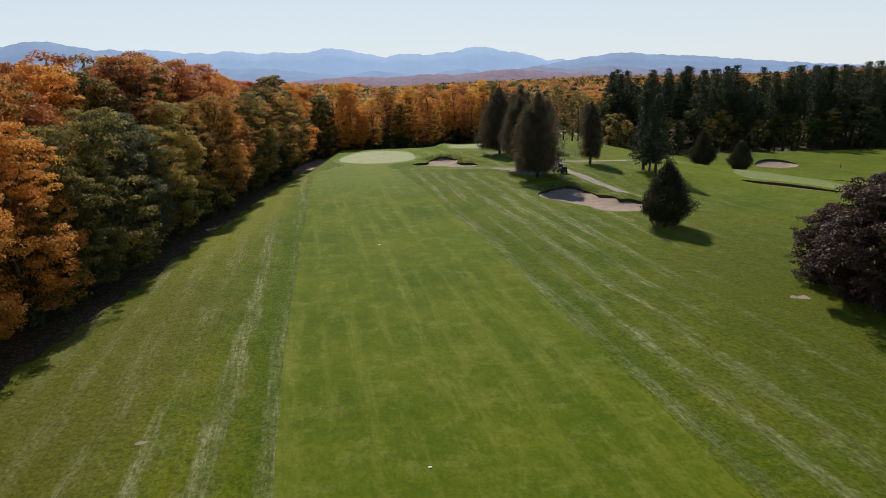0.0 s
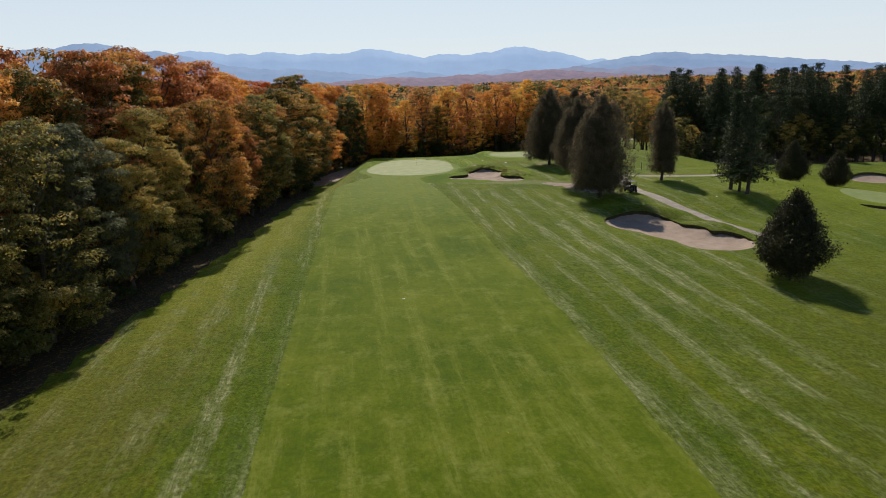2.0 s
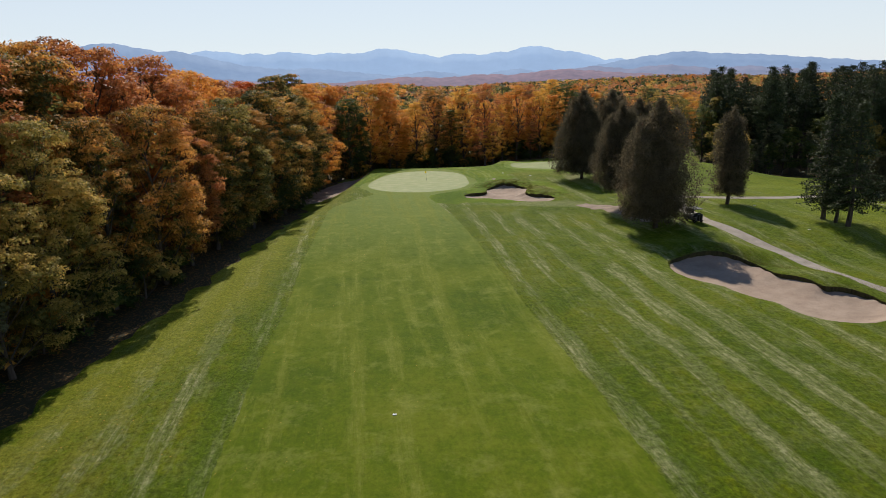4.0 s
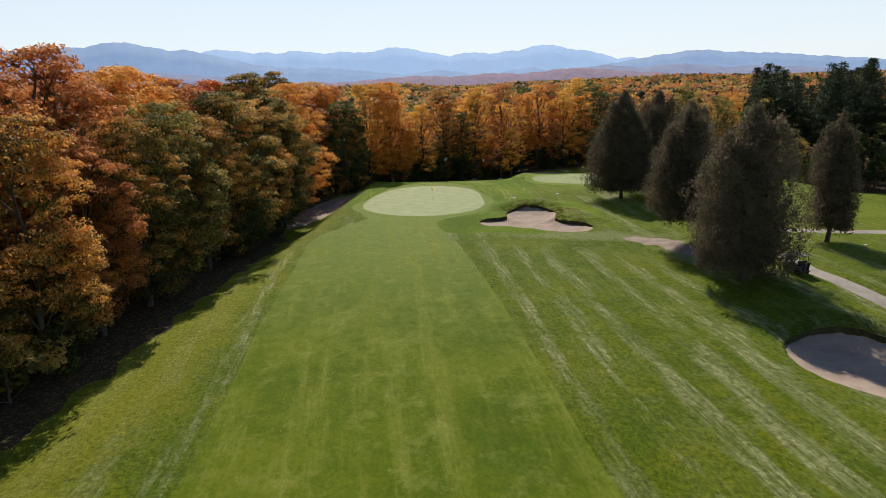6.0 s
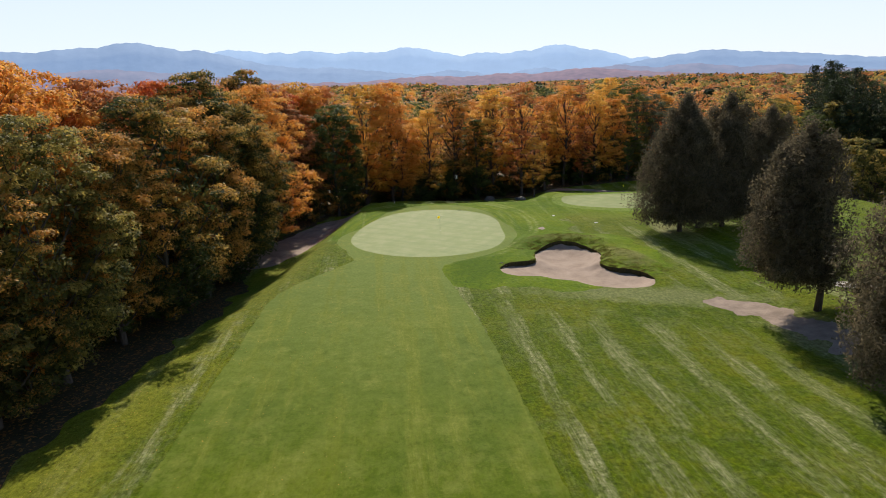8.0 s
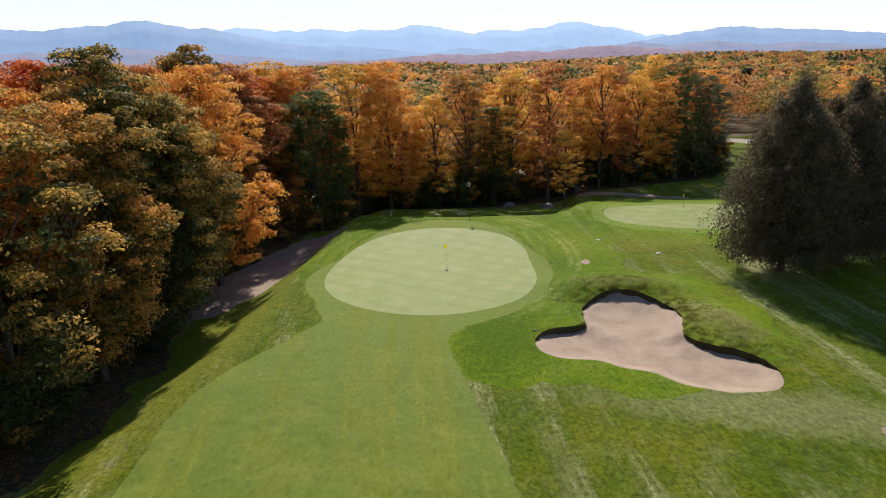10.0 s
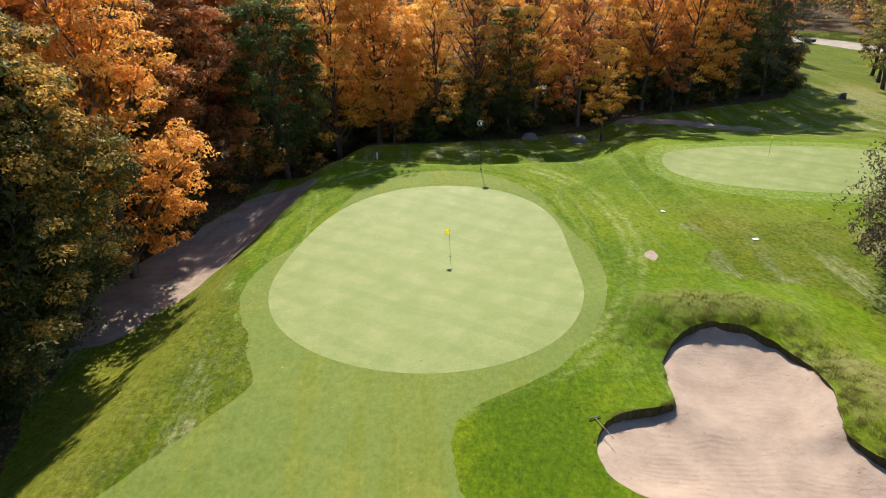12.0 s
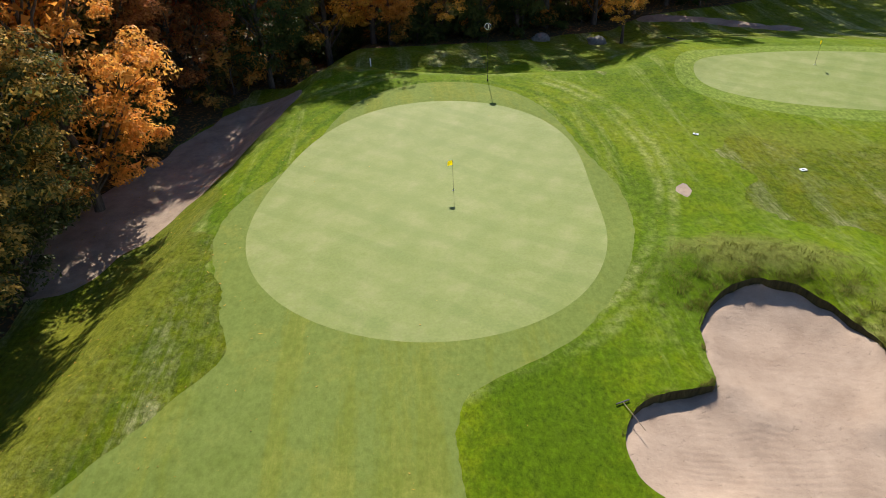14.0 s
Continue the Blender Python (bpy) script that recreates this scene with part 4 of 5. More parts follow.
def plant(name, meshes, x, y, turn=0.0, scale=1.0, leaf=None, label="", category="tree", group="", tall=1.0, sink=0.0, bark=None):
    """A tree: an empty at its foot, with its trunk and crown."""
    root = new(name)
    root.matrix_basis = Matrix.LocRotScale((x, y, float(land(x, y)) - sink), Euler((0, 0, turn)), (scale, scale, scale * tall))
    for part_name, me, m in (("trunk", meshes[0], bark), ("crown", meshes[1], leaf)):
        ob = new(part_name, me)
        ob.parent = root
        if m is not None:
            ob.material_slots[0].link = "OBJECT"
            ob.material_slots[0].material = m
    return tagged(root, label, category, group)


COLOURS = {"orange": (ORANGE, "orange"), "russet": (RUSSET, "russet red-brown"), "gold": (GOLD, "golden yellow"), "mixed": (MIXED, "green and orange"),
           "olive": (OLIVE, "olive"), "green": (LEAFGREEN, "dark green"), "deep": (DEEP, "green-gold"), "grey": (GREYGREEN, "grey-green"), "lime": (LIME, "light green"), "red": (RED, "bright red")}
MAPLES = [broadleaf(11 + k, 20.0, r, 330, 100, 0.135, low, "maple", 0.84, 26, 3, 4) for k, (r, low) in enumerate(((6.3, 0.09), (5.8, 0.12), (6.6, 0.08), (5.6, 0.12), (6.1, 0.08)))]
TALL_MAPLES = [broadleaf(61 + k, 20.0, r, 250, 72, 0.165, 0.2, "maple", 0.86, 22, 2, 3) for k, r in enumerate((5.6, 5.0, 6.0))]
AIRY_MAPLES = [broadleaf(41 + k, 20.0, r, 190, 78, 0.145, low, "maple", 0.74, 24, 4, 0) for k, (r, low) in enumerate(((5.0, 0.10), (4.6, 0.16), (5.6, 0.12), (4.4, 0.2)))]
THIN_MAPLES = [broadleaf(31 + k, 20.0, r, 150, 48, 0.21, 0.16, "maple", 0.95, 16, 0, 2) for k, r in enumerate((5.4, 4.9, 5.8))]
FAINT_MAPLES = [broadleaf(81 + k, 20.0, r, 90, 34, 0.33, 0.16, "maple", 1.15, 10, 0, 4) for k, r in enumerate((5.4, 4.9, 5.8))]
SHRUBS = [broadleaf(51 + k, 4.0, 2.4, 36, 34, 0.165, 0.04, "shrub", 0.6, 6, 0, 4) for k in range(3)]

rng = np.random.default_rng(7)


def maple(x, y, tall, colour, shapes=MAPLES, group="trees of the wood", where="at the edge of the fairway", shape=None):
    m, word = COLOURS[colour]
    k = int(rng.integers(len(shapes))) if shape is None else shape
    return plant("maple_tree", shapes[k], x, y, rng.uniform(0, 6.28), tall / 20.0, m, f"maple with {word} leaves {where}", "tree", group, rng.uniform(0.94, 1.06), 0.0)


# the wood along the left of the fairway: the front row in order from the near end, then rows behind it
FRONT = ("orange", "red", "russet", "olive", "olive", "mixed", "russet", "orange", "orange", "olive", "olive", "grey", "olive", "olive", "mixed", "mixed", "russet", "mixed",
         "olive", "mixed", "deep", "mixed", "deep", "deep")
y = -6.0
for k, colour in enumerate(FRONT):
    edge = np.interp(y, WOOD_EDGE_Y, WOOD_EDGE_X)
    maple(edge - rng.uniform(0.6, 2.4) + 2.0 * smooth(138, 150, y) * smooth(176, 168, y), y, rng.uniform(15.5, 19.5) + 3.6 * smooth(134, 148, y), colour, MAPLES if y > 34 else THIN_MAPLES)
    y += rng.uniform(6.6, 8.4)
for row, (back, tall, gap) in enumerate(((8.5, 24.3, 7.0), (17, 24.0, 7.5), (26, 23, 10), (35, 23, 14))):
    y = -14.0 + row * 2
    while y < 232:
        edge = np.interp(y, WOOD_EDGE_Y, WOOD_EDGE_X)
        colour = rng.choice(["russet", "mixed", "orange", "olive", "gold", "green", "red"], p=(0.38, 0.30, 0.24, 0.0, 0.0, 0.0, 0.08))
        maple(edge - back + rng.uniform(-2, 2), y, (tall + 2.0 * smooth(85, 100, y) * smooth(140, 122, y) - 0.8 * smooth(120, 140, y)) * rng.uniform(0.90, 1.05), colour, TALL_MAPLES if row < 1 and y > 30 else THIN_MAPLES if row < 2 and y > 20 else FAINT_MAPLES, where="in the wood")
        y += gap * rng.uniform(0.85, 1.2)

# trees that stand out at the corner by the green
for x, y, tall, colour in ((-37.0, 200.5, 19.5, "green"), (-46.0, 187, 21, "russet"), (-43.5, 195.5, 20, "russet"), (-42.3, 163.5, 23.5, "deep"), (-41.2, 168.5, 20.5, "deep"), (-29.5, 214.0, 23.5, "orange")):
    maple(x, y, tall, colour)
maple(-41.0, 176.6, 21.8, "orange", shape=2)

# the wood behind the greens
BACK_X, BACK_Y = (-36, -27, -8, 13, 27, 33, 60), (211, 214, 223, 231, 238, 256, 310)
for x, y, tall, colour in ((-46.5, 210.0, 27.0, "gold"), (-42.5, 206.5, 20.5, "russet"), (-34.3, 211.6, 25.0, "gold"), (-27.4, 213.4, 14.5, "orange"), (-22.5, 217.0, 19.0, "gold"), (-17.6, 218.5, 22.8, "mixed"), (-13.2, 220.2, 16.5, "green"),
                           (-9.8, 223.0, 23.2, "gold"), (-3.9, 224.4, 21.5, "russet"), (1.0, 226.2, 17.0, "gold"), (5.1, 228.0, 21.8, "orange"), (9.0, 227.6, 11.5, "russet"), (11.8, 230.6, 19.6, "gold"), (15.6, 232.0, 18.0, "orange"), (19.3, 234.4, 21.4, "green"),
                           (23.5, 236.0, 18.0, "grey"), (27.0, 240.5, 17.0, "grey")):
    maple(x, y, tall, colour, AIRY_MAPLES, "trees behind the greens", "behind the greens")
for row in (1, 2, 3):
    x = -38.0 - row
    while x < 29 + row * 4:
        yy = np.interp(x, BACK_X, BACK_Y) + row * 8.5 + rng.uniform(-1.5, 1.5)
        colour = rng.choice(["gold", "orange", "mixed", "green", "russet", "olive", "red"], p=(0.30, 0.28, 0.12, 0.07, 0.11, 0.05, 0.07))
        if d_road(x, yy) > 3 and d_wood(x, yy) < 2:
            maple(x, yy, (0, 20.5, 19.0, 17.5)[row] * rng.uniform(0.82, 1.08), colour, AIRY_MAPLES if row < 2 else THIN_MAPLES, "trees behind the greens", "behind the greens")
        x += rng.uniform(6.0, 8.0)


maple(-1.5, 215.0, 12.5, "gold", AIRY_MAPLES, "trees behind the greens", "standing before the wood")


# far woods, too many to count: small crowns of a few large leaves each
def far_woods():
    rng = np.random.default_rng(99)
    sets = {"orange": [], "gold": [], "russet": [], "olive": [], "green": [], "pine": []}
    for near, far_, gap, tufts, count, size in ((300, 390, 11, 26, 22, 0.50), (390, 620, 10, 14, 16, 0.85), (620, 1300, 16, 8, 12, 1.9), (1300, 2700, 30, 4, 8, 4.2)):
        ring = np.arange(near, far_, gap)
        for r in ring:
            half = math.radians(50)
            for a in np.arange(-half, half, gap / r):
                aa, rr = a + rng.uniform(-0.4, 0.4) * gap / r, r + rng.uniform(-0.4, 0.4) * gap
                x, y = math.sin(aa) * rr, math.cos(aa) * rr
                if d_road(x, y) < 6 or d_wood(x, y) > 0 and y < 340 and x > 20 and x < 90:
                    continue
                kind = rng.choice(list(sets), p=(0.07, 0.02, 0.36, 0.20, 0.21, 0.14))
                h = rng.uniform(14, 21) if kind != "pine" else rng.uniform(17, 24)
                w = max(6.0, gap * 0.5) if kind != "pine" else 2.4
                z = float(land(x, y))
                c = np.clip(rng.normal(size=(tufts, 3)), -1.5, 1.3) * np.array([w * 0.5, w * 0.5, h * 0.2]) + np.array([x, y, z + h * 0.66])
                sets[kind].append(pads(rng, c, np.full(tufts, w * 0.62), count, size, 0.8))
    for kind, pieces in sets.items():
        co, faces = gather(pieces)
        m, word = COLOURS.get(kind, (PINE, "dark evergreen"))
        me = spray_tones(mesh_of("far_forest", co, faces, m), np.repeat(rng.uniform(0, 1, -(-len(faces) // 55)), 55)[:len(faces)])
        tagged(new("far_forest", me), f"distant forest of {word} trees in the valley", "forest", kind="stuff")


far_woods()

# shrubs along the foot of the woods
for k in range(70):
    y = rng.uniform(0, 205)
    x = np.interp(y, WOOD_EDGE_Y, WOOD_EDGE_X) - rng.uniform(0.3, 5.5)
    plant("shrub", SHRUBS[k % 3], x, y, rng.uniform(0, 6.28), rng.uniform(0.8, 1.55), (LEAFGREEN, MIXED, OLIVE)[int(rng.integers(3))], "leafy undergrowth shrub at the foot of the wood", "shrub", "shrubs of the undergrowth", 1.0, 0.1)
for k in range(150):
    x = rng.uniform(-42, 32)
    y = np.interp(x, (-34, -27, -8, 13, 27, 33), (211, 213, 222, 230, 237, 254)) + (rng.uniform(0.5, 7.0) if k < 90 else rng.uniform(7, 26))
    plant("shrub", SHRUBS[k % 3], x, y, rng.uniform(0, 6.28), rng.uniform(0.7, 1.5) if k < 90 else rng.uniform(1.3, 2.2), (LEAFGREEN, MIXED, LEAFGREEN)[int(rng.integers(3))], "leafy undergrowth shrub at the foot of the wood", "shrub", "shrubs of the undergrowth", 1.0, 0.1)

# trees standing free on the right
CEDARS = [conifer(3, 17.5, 6.0, 0.11, "cedar", "cedar"), conifer(4, 16.5, 4.8, 0.20, "cedar", "cedar"), conifer(5, 17.0, 6.0, 0.11, "cedar", "cedar")]
for me, x, y, s in ((0, 19.8, 128.6, 0.94), (2, 16.4, 175.2, 1.02), (0, 22.6, 178.0, 0.98), (2, 28.5, 180, 0.9)):
    plant("cedar_tree", CEDARS[me], x, y, rng.uniform(0, 6.28), s, None, "tall dense brownish-green cedar beside the cart path", "tree", "cedars by the path")
plant("cedar_tree", conifer(6, 16.0, 4.7, 0.19, "cedar", "cedar", -2.3), 20.2, 144.2, 0.0, 0.97, None, "tall brownish cedar with a bare lower trunk beside bare earth", "tree", "cedars by the path")
CONE = conifer(8, 8.6, 3.9, 0.11, "cone", "juniper")
plant("juniper_tree", CONE, 30.9, 85.4, 0.4, 1.0, DARKCEDAR, "broad cone-shaped dark evergreen standing alone in the rough", "tree")
plant("juniper_tree", CONE, 67.2, 162.5, 2.0, 0.98, DARKCEDAR, "dark cone-shaped evergreen by the path", "tree")
plant("juniper_tree", CONE, 79.0, 166.5, 4.0, 0.88, DARKCEDAR, "small dark cone-shaped evergreen by the path", "tree")
SPRUCES = [conifer(13, 17.0, 3.6, 0.16, "spruce", "spruce"), conifer(14, 16.5, 4.2, 0.2, "spruce", "spruce"), conifer(15, 13.8, 2.9, 0.14, "cedar", "spruce")]
for me, x, y, s in ((0, 41.4, 129.0, 0.95), (1, 42.6, 125.2, 0.95), (0, 42.0, 127.0, 0.7)):
    plant("spruce_tree", SPRUCES[me], x, y, rng.uniform(0, 6.28), s, None, "tall dark spruce with drooping branches and bare lower trunk", "tree", "spruces by the path")
plant("cedar_tree", SPRUCES[2], 33.2, 140.5, 1.0, 1.0, CEDAR, "slender dark evergreen with a bare lower trunk", "tree")
PLUM = broadleaf(71, 12.0, 6.6, 420, 84, 0.15, 0.04, "purple_maple", 0.80, 30, 3, 8)
plant("purple_maple_tree", PLUM, 38.3, 51.6, 0.5, 0.98, PURPLE, "low round tree with dark purple-brown leaves", "tree")
plant("purple_maple_tree", PLUM, 38.6, 60.0, 2.5, 0.62, PURPLE, "small round tree with dark purple-brown leaves", "tree")

# the pine wood on the right
PINES = [conifer(21 + k, 27.0, 5.6, 0.28 + 0.06 * k, "pine", "pine") for k in range(4)]
for k in range(150):
    x = 63 + k * 0.97 + rng.uniform(-2, 2)
    front = np.interp(x, (55, 98, 133, 260), (216, 220, 212, 170))
    y = front + 6 + rng.uniform(0, 1) ** 1.2 * 55
    if d_wood(x, y) < -1.0:
        plant("pine_tree", PINES[k % 4], x, y, rng.uniform(0, 6.28), rng.uniform(0.80, 1.12), None, "tall dark white pine in the wood", "tree", "pines of the wood")
for k in range(112):
    x = 58 + (k % 57) * 2.4 + rng.uniform(-2, 2)
    y = np.interp(x, (55, 98, 133, 260), (216, 220, 212, 170)) + (rng.uniform(2, 10) if k < 57 else rng.uniform(18, 70))
    if d_wood(x, y) < -0.5:
        maple(x, y, rng.uniform(8, 15) if k < 57 else rng.uniform(15, 21), rng.choice(["olive", "grey", "green", "green", "green", "green"]), FAINT_MAPLES, "trees under the pines", "under the pines")

# the trees at the right of the open way to the road
for x, y, tall, colour in ((45, 246, 19, "olive"), (50, 258, 20, "green"), (52, 240, 18, "olive"), (58, 252, 21, "gold"), (43.5, 237, 5, "orange"), (62, 262, 22, "orange"), (60, 238, 18, "green"), (57, 275, 21, "mixed"), (56, 246, 19.5, "lime"), (66, 251, 20, "lime"), (64, 242, 17, "lime")):
    maple(x, y, tall, colour, AIRY_MAPLES, "trees by the open way", "beside the open way")

# the depth of the left wood
for back, gap in ((44, 9.5), (54, 10.5), (65, 11.5)):
    y = -10.0
    while y < 225:
        maple(np.interp(y, WOOD_EDGE_Y, WOOD_EDGE_X) - back + rng.uniform(-2.5, 2.5), y, rng.uniform(20, 24), rng.choice(["russet", "mixed", "orange", "green"]), FAINT_MAPLES, where="deep in the wood")
        y += gap * rng.uniform(0.85, 1.2)


# ---- things on the course ----
GREY_WOOD = plain("weathered_wood", (0.26, 0.20, 0.14), 0.8, 0.0, 0.5)
WHITE = plain("white_paint", (0.78, 0.78, 0.76), 0.5)
DARK = plain("dark_plastic", (0.03, 0.03, 0.032), 0.45)
BLACK_METAL = plain("dark_metal", (0.035, 0.037, 0.04), 0.4, 0.6)
YELLOW = plain("yellow_cloth", (0.86, 0.76, 0.02), 0.7)
TYRE = plain("rubber", (0.02, 0.02, 0.02), 0.85)
# cream darkened in colour to stand for the cedar's shade on the cart
SHADED_CREAM = plain("shaded_cream_shell", (0.13, 0.125, 0.115), 0.4)
STONE = plain("grey_stone", (0.20, 0.19, 0.17), 0.85, 0.0, 0.7, 4.0)


def part(name, bm, material, parent, label=""):
    """Links a bmesh as one mesh object under a thing or a part."""
    me = bpy.data.meshes.new(name)
    bm.normal_update()
    bm.to_mesh(me)
    bm.free()
    me.materials.append(material)
    ob = new(name, me)
    ob.parent = parent
    return tagged(ob, label)


def box(sx, sy, sz, x=0.0, y=0.0, z=0.0, bevel=0.02, turn=None):
    bm = bmesh.new()
    bmesh.ops.create_cube(bm, size=1.0, matrix=Matrix.LocRotScale((x, y, z), turn, (sx, sy, sz)))
    if bevel:
        bmesh.ops.bevel(bm, geom=list(bm.edges), offset=bevel, segments=2, affect="EDGES", profile=0.5)
    return bm


def rod(a, b, r, r2=None, sides=10):
    a, b = Vector(a), Vector(b)
    bm = bmesh.new()
    m = Matrix.Translation((a + b) / 2) @ (b - a).to_track_quat("Z", "Y").to_matrix().to_4x4()
    bmesh.ops.create_cone(bm, cap_ends=True, segments=sides, radius1=r, radius2=r if r2 is None else r2, depth=(b - a).length, matrix=m)
    return bm


def hoop(radius, thick, x, y, z, around=24, turn=None):
    """A ring of round section."""
    bm = bmesh.new()
    rings = []
    for k in range(around):
        a = k * 2 * math.pi / around
        rings.append([bm.verts.new(((radius + thick * math.cos(b)) * math.cos(a), (radius + thick * math.cos(b)) * math.sin(a), thick * math.sin(b))) for b in [j * math.pi / 3 for j in range(6)]])
    for k in range(around):
        for j in range(6):
            bm.faces.new((rings[k][j], rings[(k + 1) % around][j], rings[(k + 1) % around][(j + 1) % 6], rings[k][(j + 1) % 6]))
    bmesh.ops.transform(bm, verts=bm.verts, matrix=Matrix.LocRotScale((x, y, z), turn, (1, 1, 1)))
    return bm


def stand(name, x, y, turn=0.0, lift=0.0):
    root = new(name)
    root.matrix_basis = pose(x, y, float(land(x, y)) + lift, 0, 0, turn)
    return root


def flagstick(x, y, turn):
    root = stand("flagstick", x, y, turn)
    part("pole", rod((0, 0, -0.1), (0, 0, 2.15), 0.012, 0.008), BLACK_METAL, root)
    part("cup_rim", hoop(0.062, 0.012, 0, 0, 0.012, 16), WHITE, root, "white rim of the hole")
    bm = bmesh.new()
    grid = [[bm.verts.new((0.012 + 0.32 * u / 8, 0.05 * math.sin(u * 0.9 + v * 0.3) * u / 8, 2.13 - 0.36 * v / 5 * (1 - 0.25 * u / 8) - 0.10 * (u / 8) ** 2)) for v in range(6)] for u in range(9)]
    for u in range(8):
        for v in range(5):
            bm.faces.new((grid[u][v], grid[u + 1][v], grid[u + 1][v + 1], grid[u][v + 1]))
    bmesh.ops.solidify(bm, geom=list(bm.faces), thickness=0.006)
    part("flag", bm, YELLOW, root, "bright yellow cloth flag")
    return tagged(root, "thin golf flagstick with a yellow flag on the putting green", "flagstick", "flagsticks on the greens")


flagstick(-15.75, 176.6, 200)
flagstick(13.1, 200.0, 230)


def marker_pole():
    root = stand("marker_pole", -14.95, 194.9)
    part("pole", rod((0, 0, -0.3), (0, 0, 4.45), 0.024, 0.018), BLACK_METAL, root)
    part("foot", rod((0, 0, -0.1), (0, 0, 0.14), 0.09, 0.06), BLACK_METAL, root)
    up = Euler((radians(90), 0, radians(8)))
    part("disc", rod((0, 0.02, 4.62), (0, -0.02, 4.62), 0.25, 0.25, 24), DARK, root, "round dark disc")
    part("rim", hoop(0.255, 0.028, 0, 0, 4.62, 24, up), WHITE, root, "white rim of the disc")
    part("bar", box(0.12, 0.03, 0.34, 0.06, -0.03, 4.62, 0.01), WHITE, root, "white mark on the disc")
    return tagged(root, "tall dark marker pole with a round disc behind the green", "marker pole")


marker_pole()


def rake():
    root = stand("bunker_rake", -6.9, 160.15, -62, 0.05)
    part("handle", rod((0, 0, 0.02), (1.55, 0, 0.05), 0.018, 0.016), GREY_WOOD, root, "pale wooden handle")
    part("head", box(0.06, 0.62, 0.04, 0, 0, 0.03, 0.008), DARK, root)
    for k in range(9):
        part("tine", rod((0.0, -0.28 + k * 0.07, 0.03), (-0.05, -0.28 + k * 0.07, -0.06), 0.008, 0.004, 6), DARK, root)
    return tagged(root, "bunker rake with a wooden handle lying on the grass", "rake")


rake()


def plate(x, y, turn, sx, sy):
    root = stand("yardage_plate", x, y, turn, 0.035)
    part("plate", box(sx, sy, 0.05, 0, 0, 0, 0.012), WHITE, root)
    part("mark", box(sx * 0.5, sy * 0.2, 0.006, 0, 0, 0.029, 0.0), DARK, root, "dark worn mark")
    return tagged(root, "flat white yardage plate set in the grass", "plate", "yardage plates")


for spec in ((6.2, 180.5, 20, 0.42, 0.30), (0.5, 185.3, -25, 0.38, 0.22), (-1.1, 30.9, 10, 0.2, 0.13), (-8.3, 80.3, 0, 0.26, 0.15), (37.4, 124.0, 30, 0.26, 0.2), (36.6, 139.0, 0, 0.3, 0.2)):
    plate(*spec)


def post(name, x, y, tall, r, material, label, category, group=""):
    root = stand(name, x, y)
    part("shaft", rod((0, 0, -0.2), (0, 0, tall), r, r * 0.9), material, root)
    part("cap", rod((0, 0, tall), (0, 0, tall + 0.03), r * 1.15, r * 0.7), material, root)
    return tagged(root, label, category, group)


post("boundary_post", -27.0, 202.0, 0.75, 0.07, WHITE, "short white painted boundary post behind the green", "post")
post("rope_post", 30.6, 150.6, 1.1, 0.06, GREY_WOOD, "weathered wooden post beside the cart path", "post", "posts by the path")
post("rope_post", 32.9, 154.0, 1.6, 0.06, GREY_WOOD, "weathered wooden post beside the cart path", "post", "posts by the path")
post("rope_post", 27.6, 141.2, 1.3, 0.06, GREY_WOOD, "weathered wooden post beside the cart path", "post", "posts by the path")
post("marker_stake", 106.0, 166.9, 1.4, 0.09, BLACK_METAL, "dark stake standing in the far grass", "stake")


def stone(name, x, y, size, seed, material, label, category):
    root = stand(name, x, y)
    bm = bmesh.new()
    bmesh.ops.create_icosphere(bm, subdivisions=3, radius=1.0)
    for v in bm.verts:
        k = 1 + 0.32 * noise.noise(v.co * 1.3 + Vector((seed, 0, 0))) + 0.10 * noise.noise(v.co * 4 + Vector((0, seed, 0)))
        v.co = Vector((v.co.x * size[0], v.co.y * size[1], max(v.co.z, -0.45) * size[2])) * k + Vector((0, 0, size[2] * 0.4))
    part("body", bm, material, root)
    return tagged(root, label, category)


stone("boulder", -4.1, 216.0, (1.1, 0.8, 0.6), 3.0, STONE, "grey boulder in the shade of the trees", "boulder")
stone("boulder", -10.4, 217.5, (1.0, 0.7, 0.6), 8.0, STONE, "mossy boulder at the edge of the wood", "boulder")
stone("boulder", 34.0, 234.0, (0.5, 0.45, 0.62), 5.0, plain("dark_stone", (0.05, 0.05, 0.055), 0.7), "dark boulder standing on dry grass", "boulder")


def fallen_branch():
    root = stand("fallen_branch", 3.2, 210.4, -50)
    part("stem", rod((-1.0, 0, 0.08), (1.0, 0.15, 0.10), 0.06, 0.04), BARK, root)
    for k, (a, l) in enumerate(((0.6, 0.6), (-0.7, 0.5), (0.5, 0.4))):
        part("twig", rod((-0.4 + k * 0.5, 0.05, 0.1), (-0.4 + k * 0.5 + l * 0.7, 0.05 + l * a, 0.22), 0.025, 0.01, 6), BARK, root)
    return tagged(root, "dark fallen branch lying on the grass", "branch")


fallen_branch()


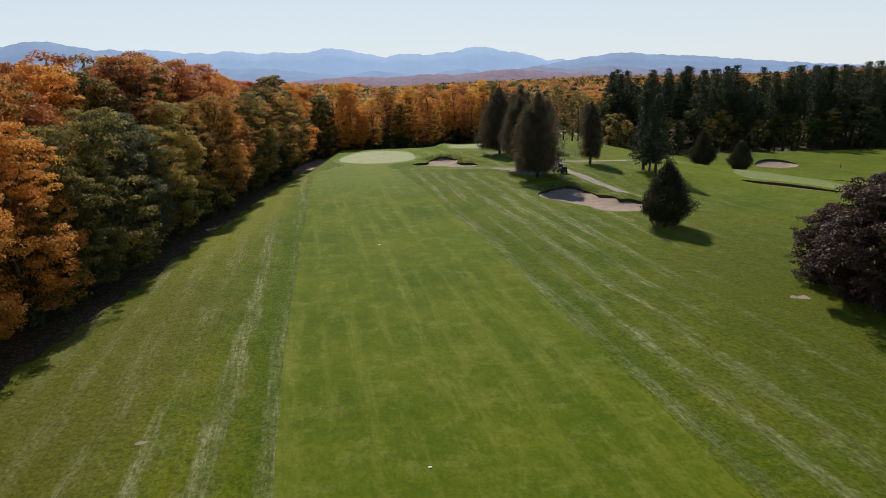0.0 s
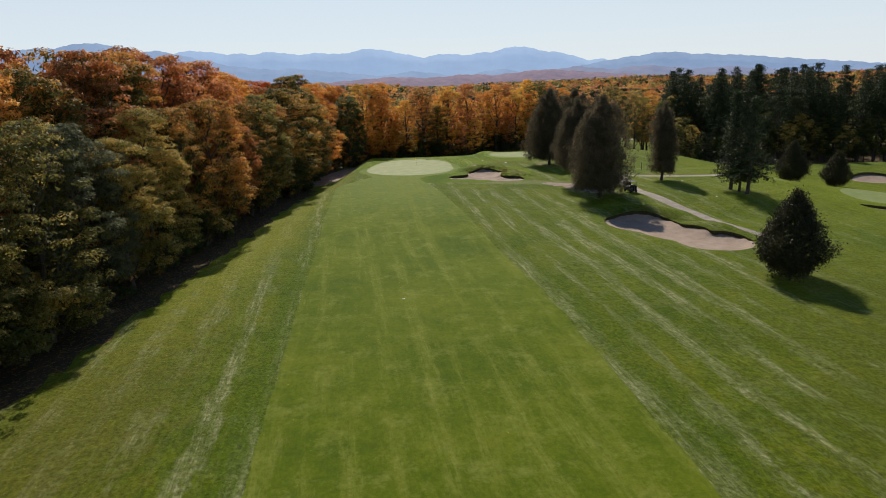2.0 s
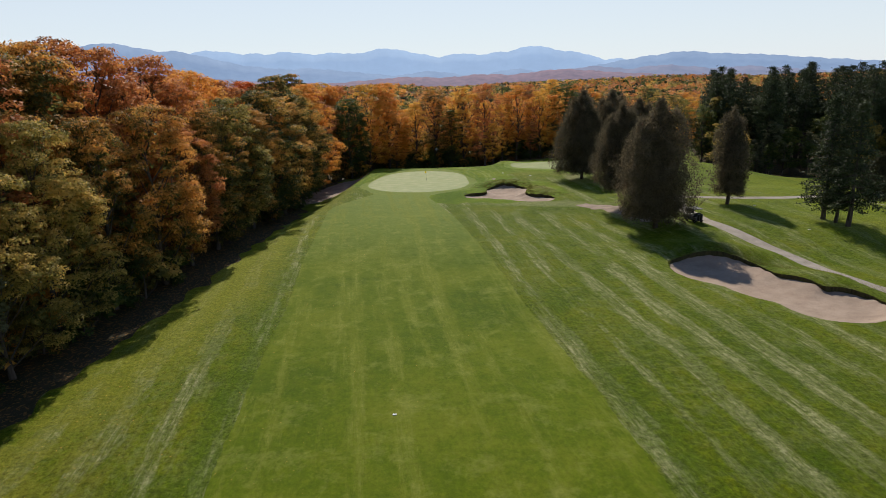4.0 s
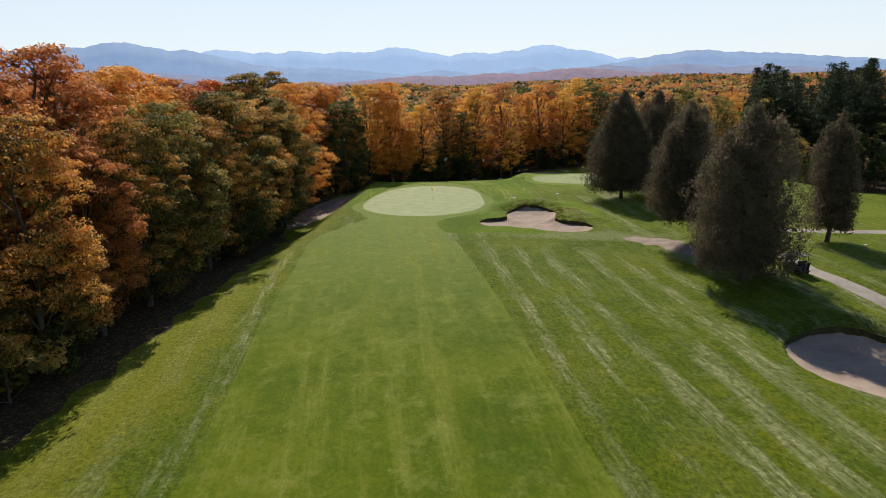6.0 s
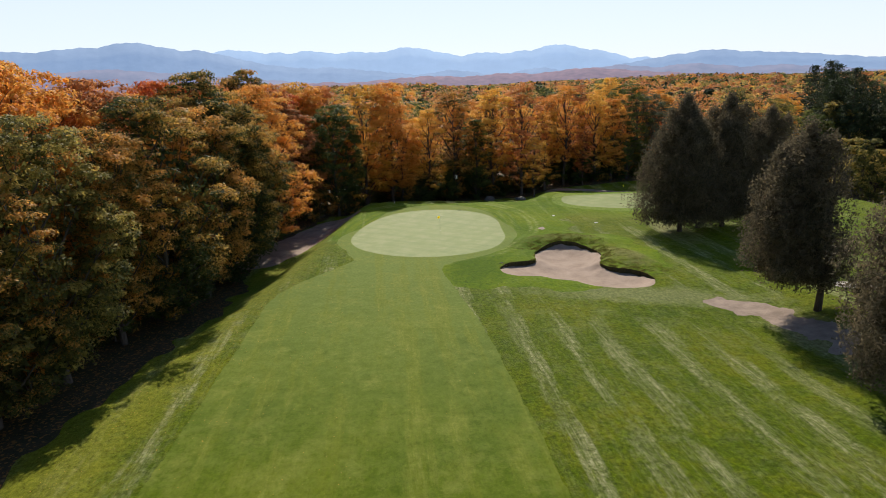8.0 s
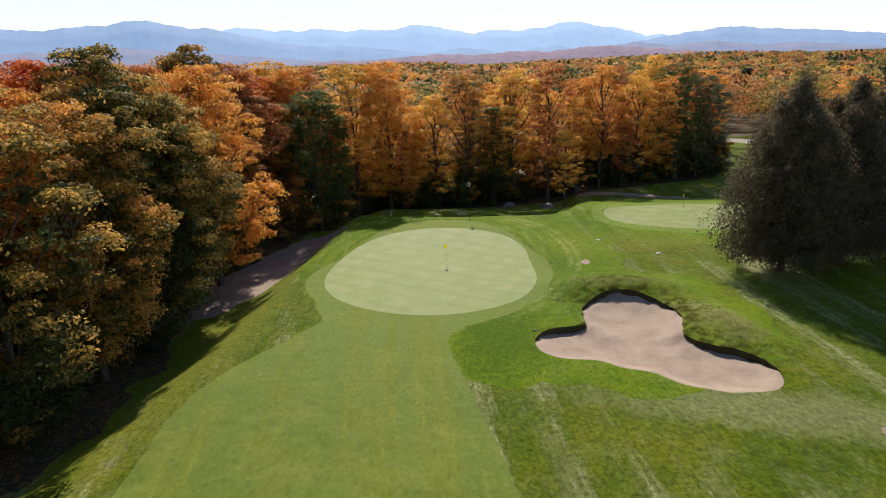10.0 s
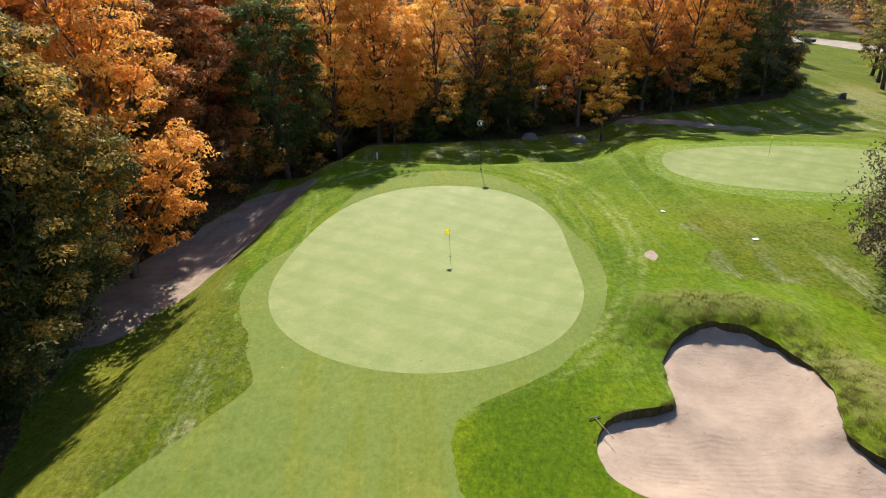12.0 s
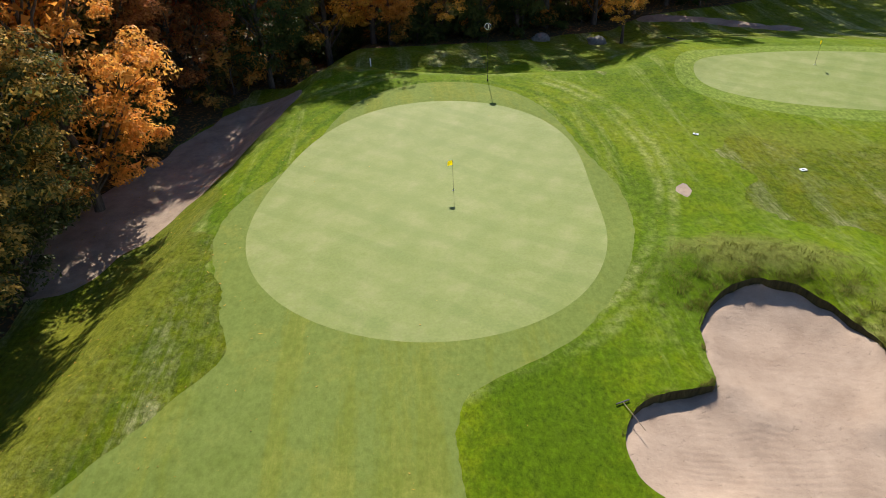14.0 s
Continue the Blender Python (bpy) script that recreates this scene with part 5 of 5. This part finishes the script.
def golf_cart():
    root = stand("golf_cart", 24.9, 128.8, 20)
    part("floor_pan", box(1.15, 2.2, 0.14, 0, 0, 0.36, 0.04), DARK, root)
    part("front_cowl", box(1.1, 0.55, 0.5, 0, 0.95, 0.62, 0.12), SHADED_CREAM, root)
    part("rear_body", box(1.12, 0.75, 0.42, 0, -0.62, 0.60, 0.10), SHADED_CREAM, root)
    part("seat", box(1.0, 0.5, 0.14, 0, -0.32, 0.86, 0.05), DARK, root)
    part("backrest", box(1.0, 0.12, 0.42, 0, -0.60, 1.12, 0.05), DARK, root)
    part("roof", box(1.2, 1.75, 0.08, 0, -0.02, 1.86, 0.035), SHADED_CREAM, root, "flat cream roof painted dark as in shade")
    for x in (-0.52, 0.52):
        part("front_strut", rod((x, 0.95, 0.8), (x, 0.72, 1.84), 0.022), BLACK_METAL, root)
        part("rear_strut", rod((x, -0.75, 0.8), (x, -0.72, 1.84), 0.022), BLACK_METAL, root)
        for y in (0.85, -0.75):
            wheel = part("wheel", hoop(0.16, 0.075, x * 1.02, y, 0.235, 20, Euler((0, radians(90), 0))), TYRE, root)
            part("hub", rod((x * 1.02 - 0.05, y, 0.235), (x * 1.02 + 0.05, y, 0.235), 0.11, 0.11, 14), SHADED_CREAM, wheel)
    part("windscreen", box(1.0, 0.015, 0.75, 0, 0.84, 1.35, 0.0, Euler((radians(12), 0, 0))), DARK, root)
    part("steering_wheel", hoop(0.16, 0.016, -0.25, 0.42, 1.05, 18, Euler((radians(50), 0, 0))), DARK, root)
    for x in (-0.22, 0.22):
        part("golf_bag", rod((x, -1.05, 0.45), (x, -1.15, 1.25), 0.14, 0.15, 14), DARK, root, "dark golf bag strapped to the rear")
    return tagged(root, "flat-roofed golf cart parked under the cedar, painted dark as in shade", "golf cart")


golf_cart()


def trailer():
    root = stand("utility_trailer", 63.5, 325.0, 10)
    part("bed", box(2.4, 1.5, 0.7, 0, 0, 0.75, 0.05), DARK, root)
    part("rail", box(2.5, 1.6, 0.08, 0, 0, 1.13, 0.02), BLACK_METAL, root)
    part("tow_bar", rod((-1.2, 0, 0.5), (-2.3, 0, 0.42), 0.05), BLACK_METAL, root)
    part("lid", box(1.3, 1.0, 0.12, -2.2, 0.2, 0.5, 0.02), WHITE, root, "white panel")
    for y in (-0.78, 0.78):
        part("wheel", hoop(0.24, 0.09, 0, y, 0.33, 18, Euler((radians(90), 0, 0))), TYRE, root)
    return tagged(root, "dark utility trailer parked beside the gravel road", "trailer")


trailer()


# ---- long grass and fallen leaves, past counting ----
def tufts(seed, count, where, tall, label, name="long_grass", material=FESCUE):
    """Blades of long grass in the places where the test allows them."""
    rng = np.random.default_rng(seed)
    x, y, h = where(rng, count)
    n = len(x)
    a = rng.uniform(0, 6.283, n)
    w = rng.uniform(0.012, 0.03, n) * (tall / 0.3)
    h = h * tall * rng.uniform(0.5, 1.3, n)
    lean = rng.uniform(0.1, 0.7, n) * h
    b = rng.uniform(0, 6.283, n)
    z = land(x, y) - 0.02
    co = np.stack([np.stack([x - np.cos(a) * w, y - np.sin(a) * w, z], 1), np.stack([x + np.cos(a) * w, y + np.sin(a) * w, z], 1),
                   np.stack([x + np.cos(b) * lean, y + np.sin(b) * lean, z + h], 1)], 1).reshape(-1, 3)
    return tagged(new(name, mesh_of(name, co, np.arange(n * 3).reshape(-1, 3), material)), label, "grass", kind="stuff")


def on_banks(rng, count):
    x, y = rng.uniform(-9, 13, count), rng.uniform(150, 175, count)
    d = d_bunker_green(x, y)
    back = (y > 165.5 - 0.2 * x) | (x > 3.9) & (y > 156.5)
    keep = (d > -0.04) & ((d < 0.14) & (lip(d_bunker_green, x, y) > 0.16) | back & (d < rng.exponential(1.15, count)) & (d < 3.4))
    x, y = x[keep], y[keep]
    lump = wob(x, y, 0.42, 1.0, 3.0) + wob(x, y, 0.9, 0.8, 7.0)
    keep = lump > rng.uniform(-0.9, 0.5, len(x))
    return x[keep], y[keep], 0.55 + 0.8 * np.clip(lump[keep], 0, 1.2)


def on_far_banks(rng, count):
    x, y = rng.uniform(14, 38, count), rng.uniform(93, 124, count)
    d = d_bunker_fairway(x, y)
    back = (y + 1.25 * (x - 24) > 116)
    keep = (d > -0.04) & ((d < 0.12) & (lip(d_bunker_fairway, x, y) > 0.16) | back & (d < rng.exponential(0.9, count)))
    return x[keep], y[keep], np.ones(keep.sum())


tufts(5, 620000, on_banks, 0.17, "tufts of long olive grass on the bunker banks")
tufts(6, 260000, on_far_banks, 0.2, "tufts of long olive grass on the bunker lip")


def litter(seed, count):
    """Fallen leaves, thick near the wood and thinning out over the grass."""
    rng = np.random.default_rng(seed)
    y = rng.uniform(15, 205, count)
    x = np.interp(y, WOOD_EDGE_Y, WOOD_EDGE_X) + rng.exponential(7.0, count) - 1.0
    keep = (x < 12) & ((d_green(x, y) > 0.3) | (rng.uniform(size=count) < 0.2))
    x, y = x[keep], y[keep]
    n = len(x)
    c = np.stack([x, y, land(x, y) + 0.035], 1)
    a, b = rng.normal(size=(n, 3)) * np.array([1, 1, 0.15]), rng.normal(size=(n, 3)) * np.array([1, 1, 0.15])
    s = 0.032
    co = np.stack([c - a * s, c + a * s, c + b * s * 1.3], 1).reshape(-1, 3)
    tagged(new("fallen_leaves", mesh_of("fallen_leaves", co, np.arange(n * 3).reshape(-1, 3), GOLD)), "scattered fallen autumn leaves on the grass", "leaves", kind="stuff")


litter(17, 16000)
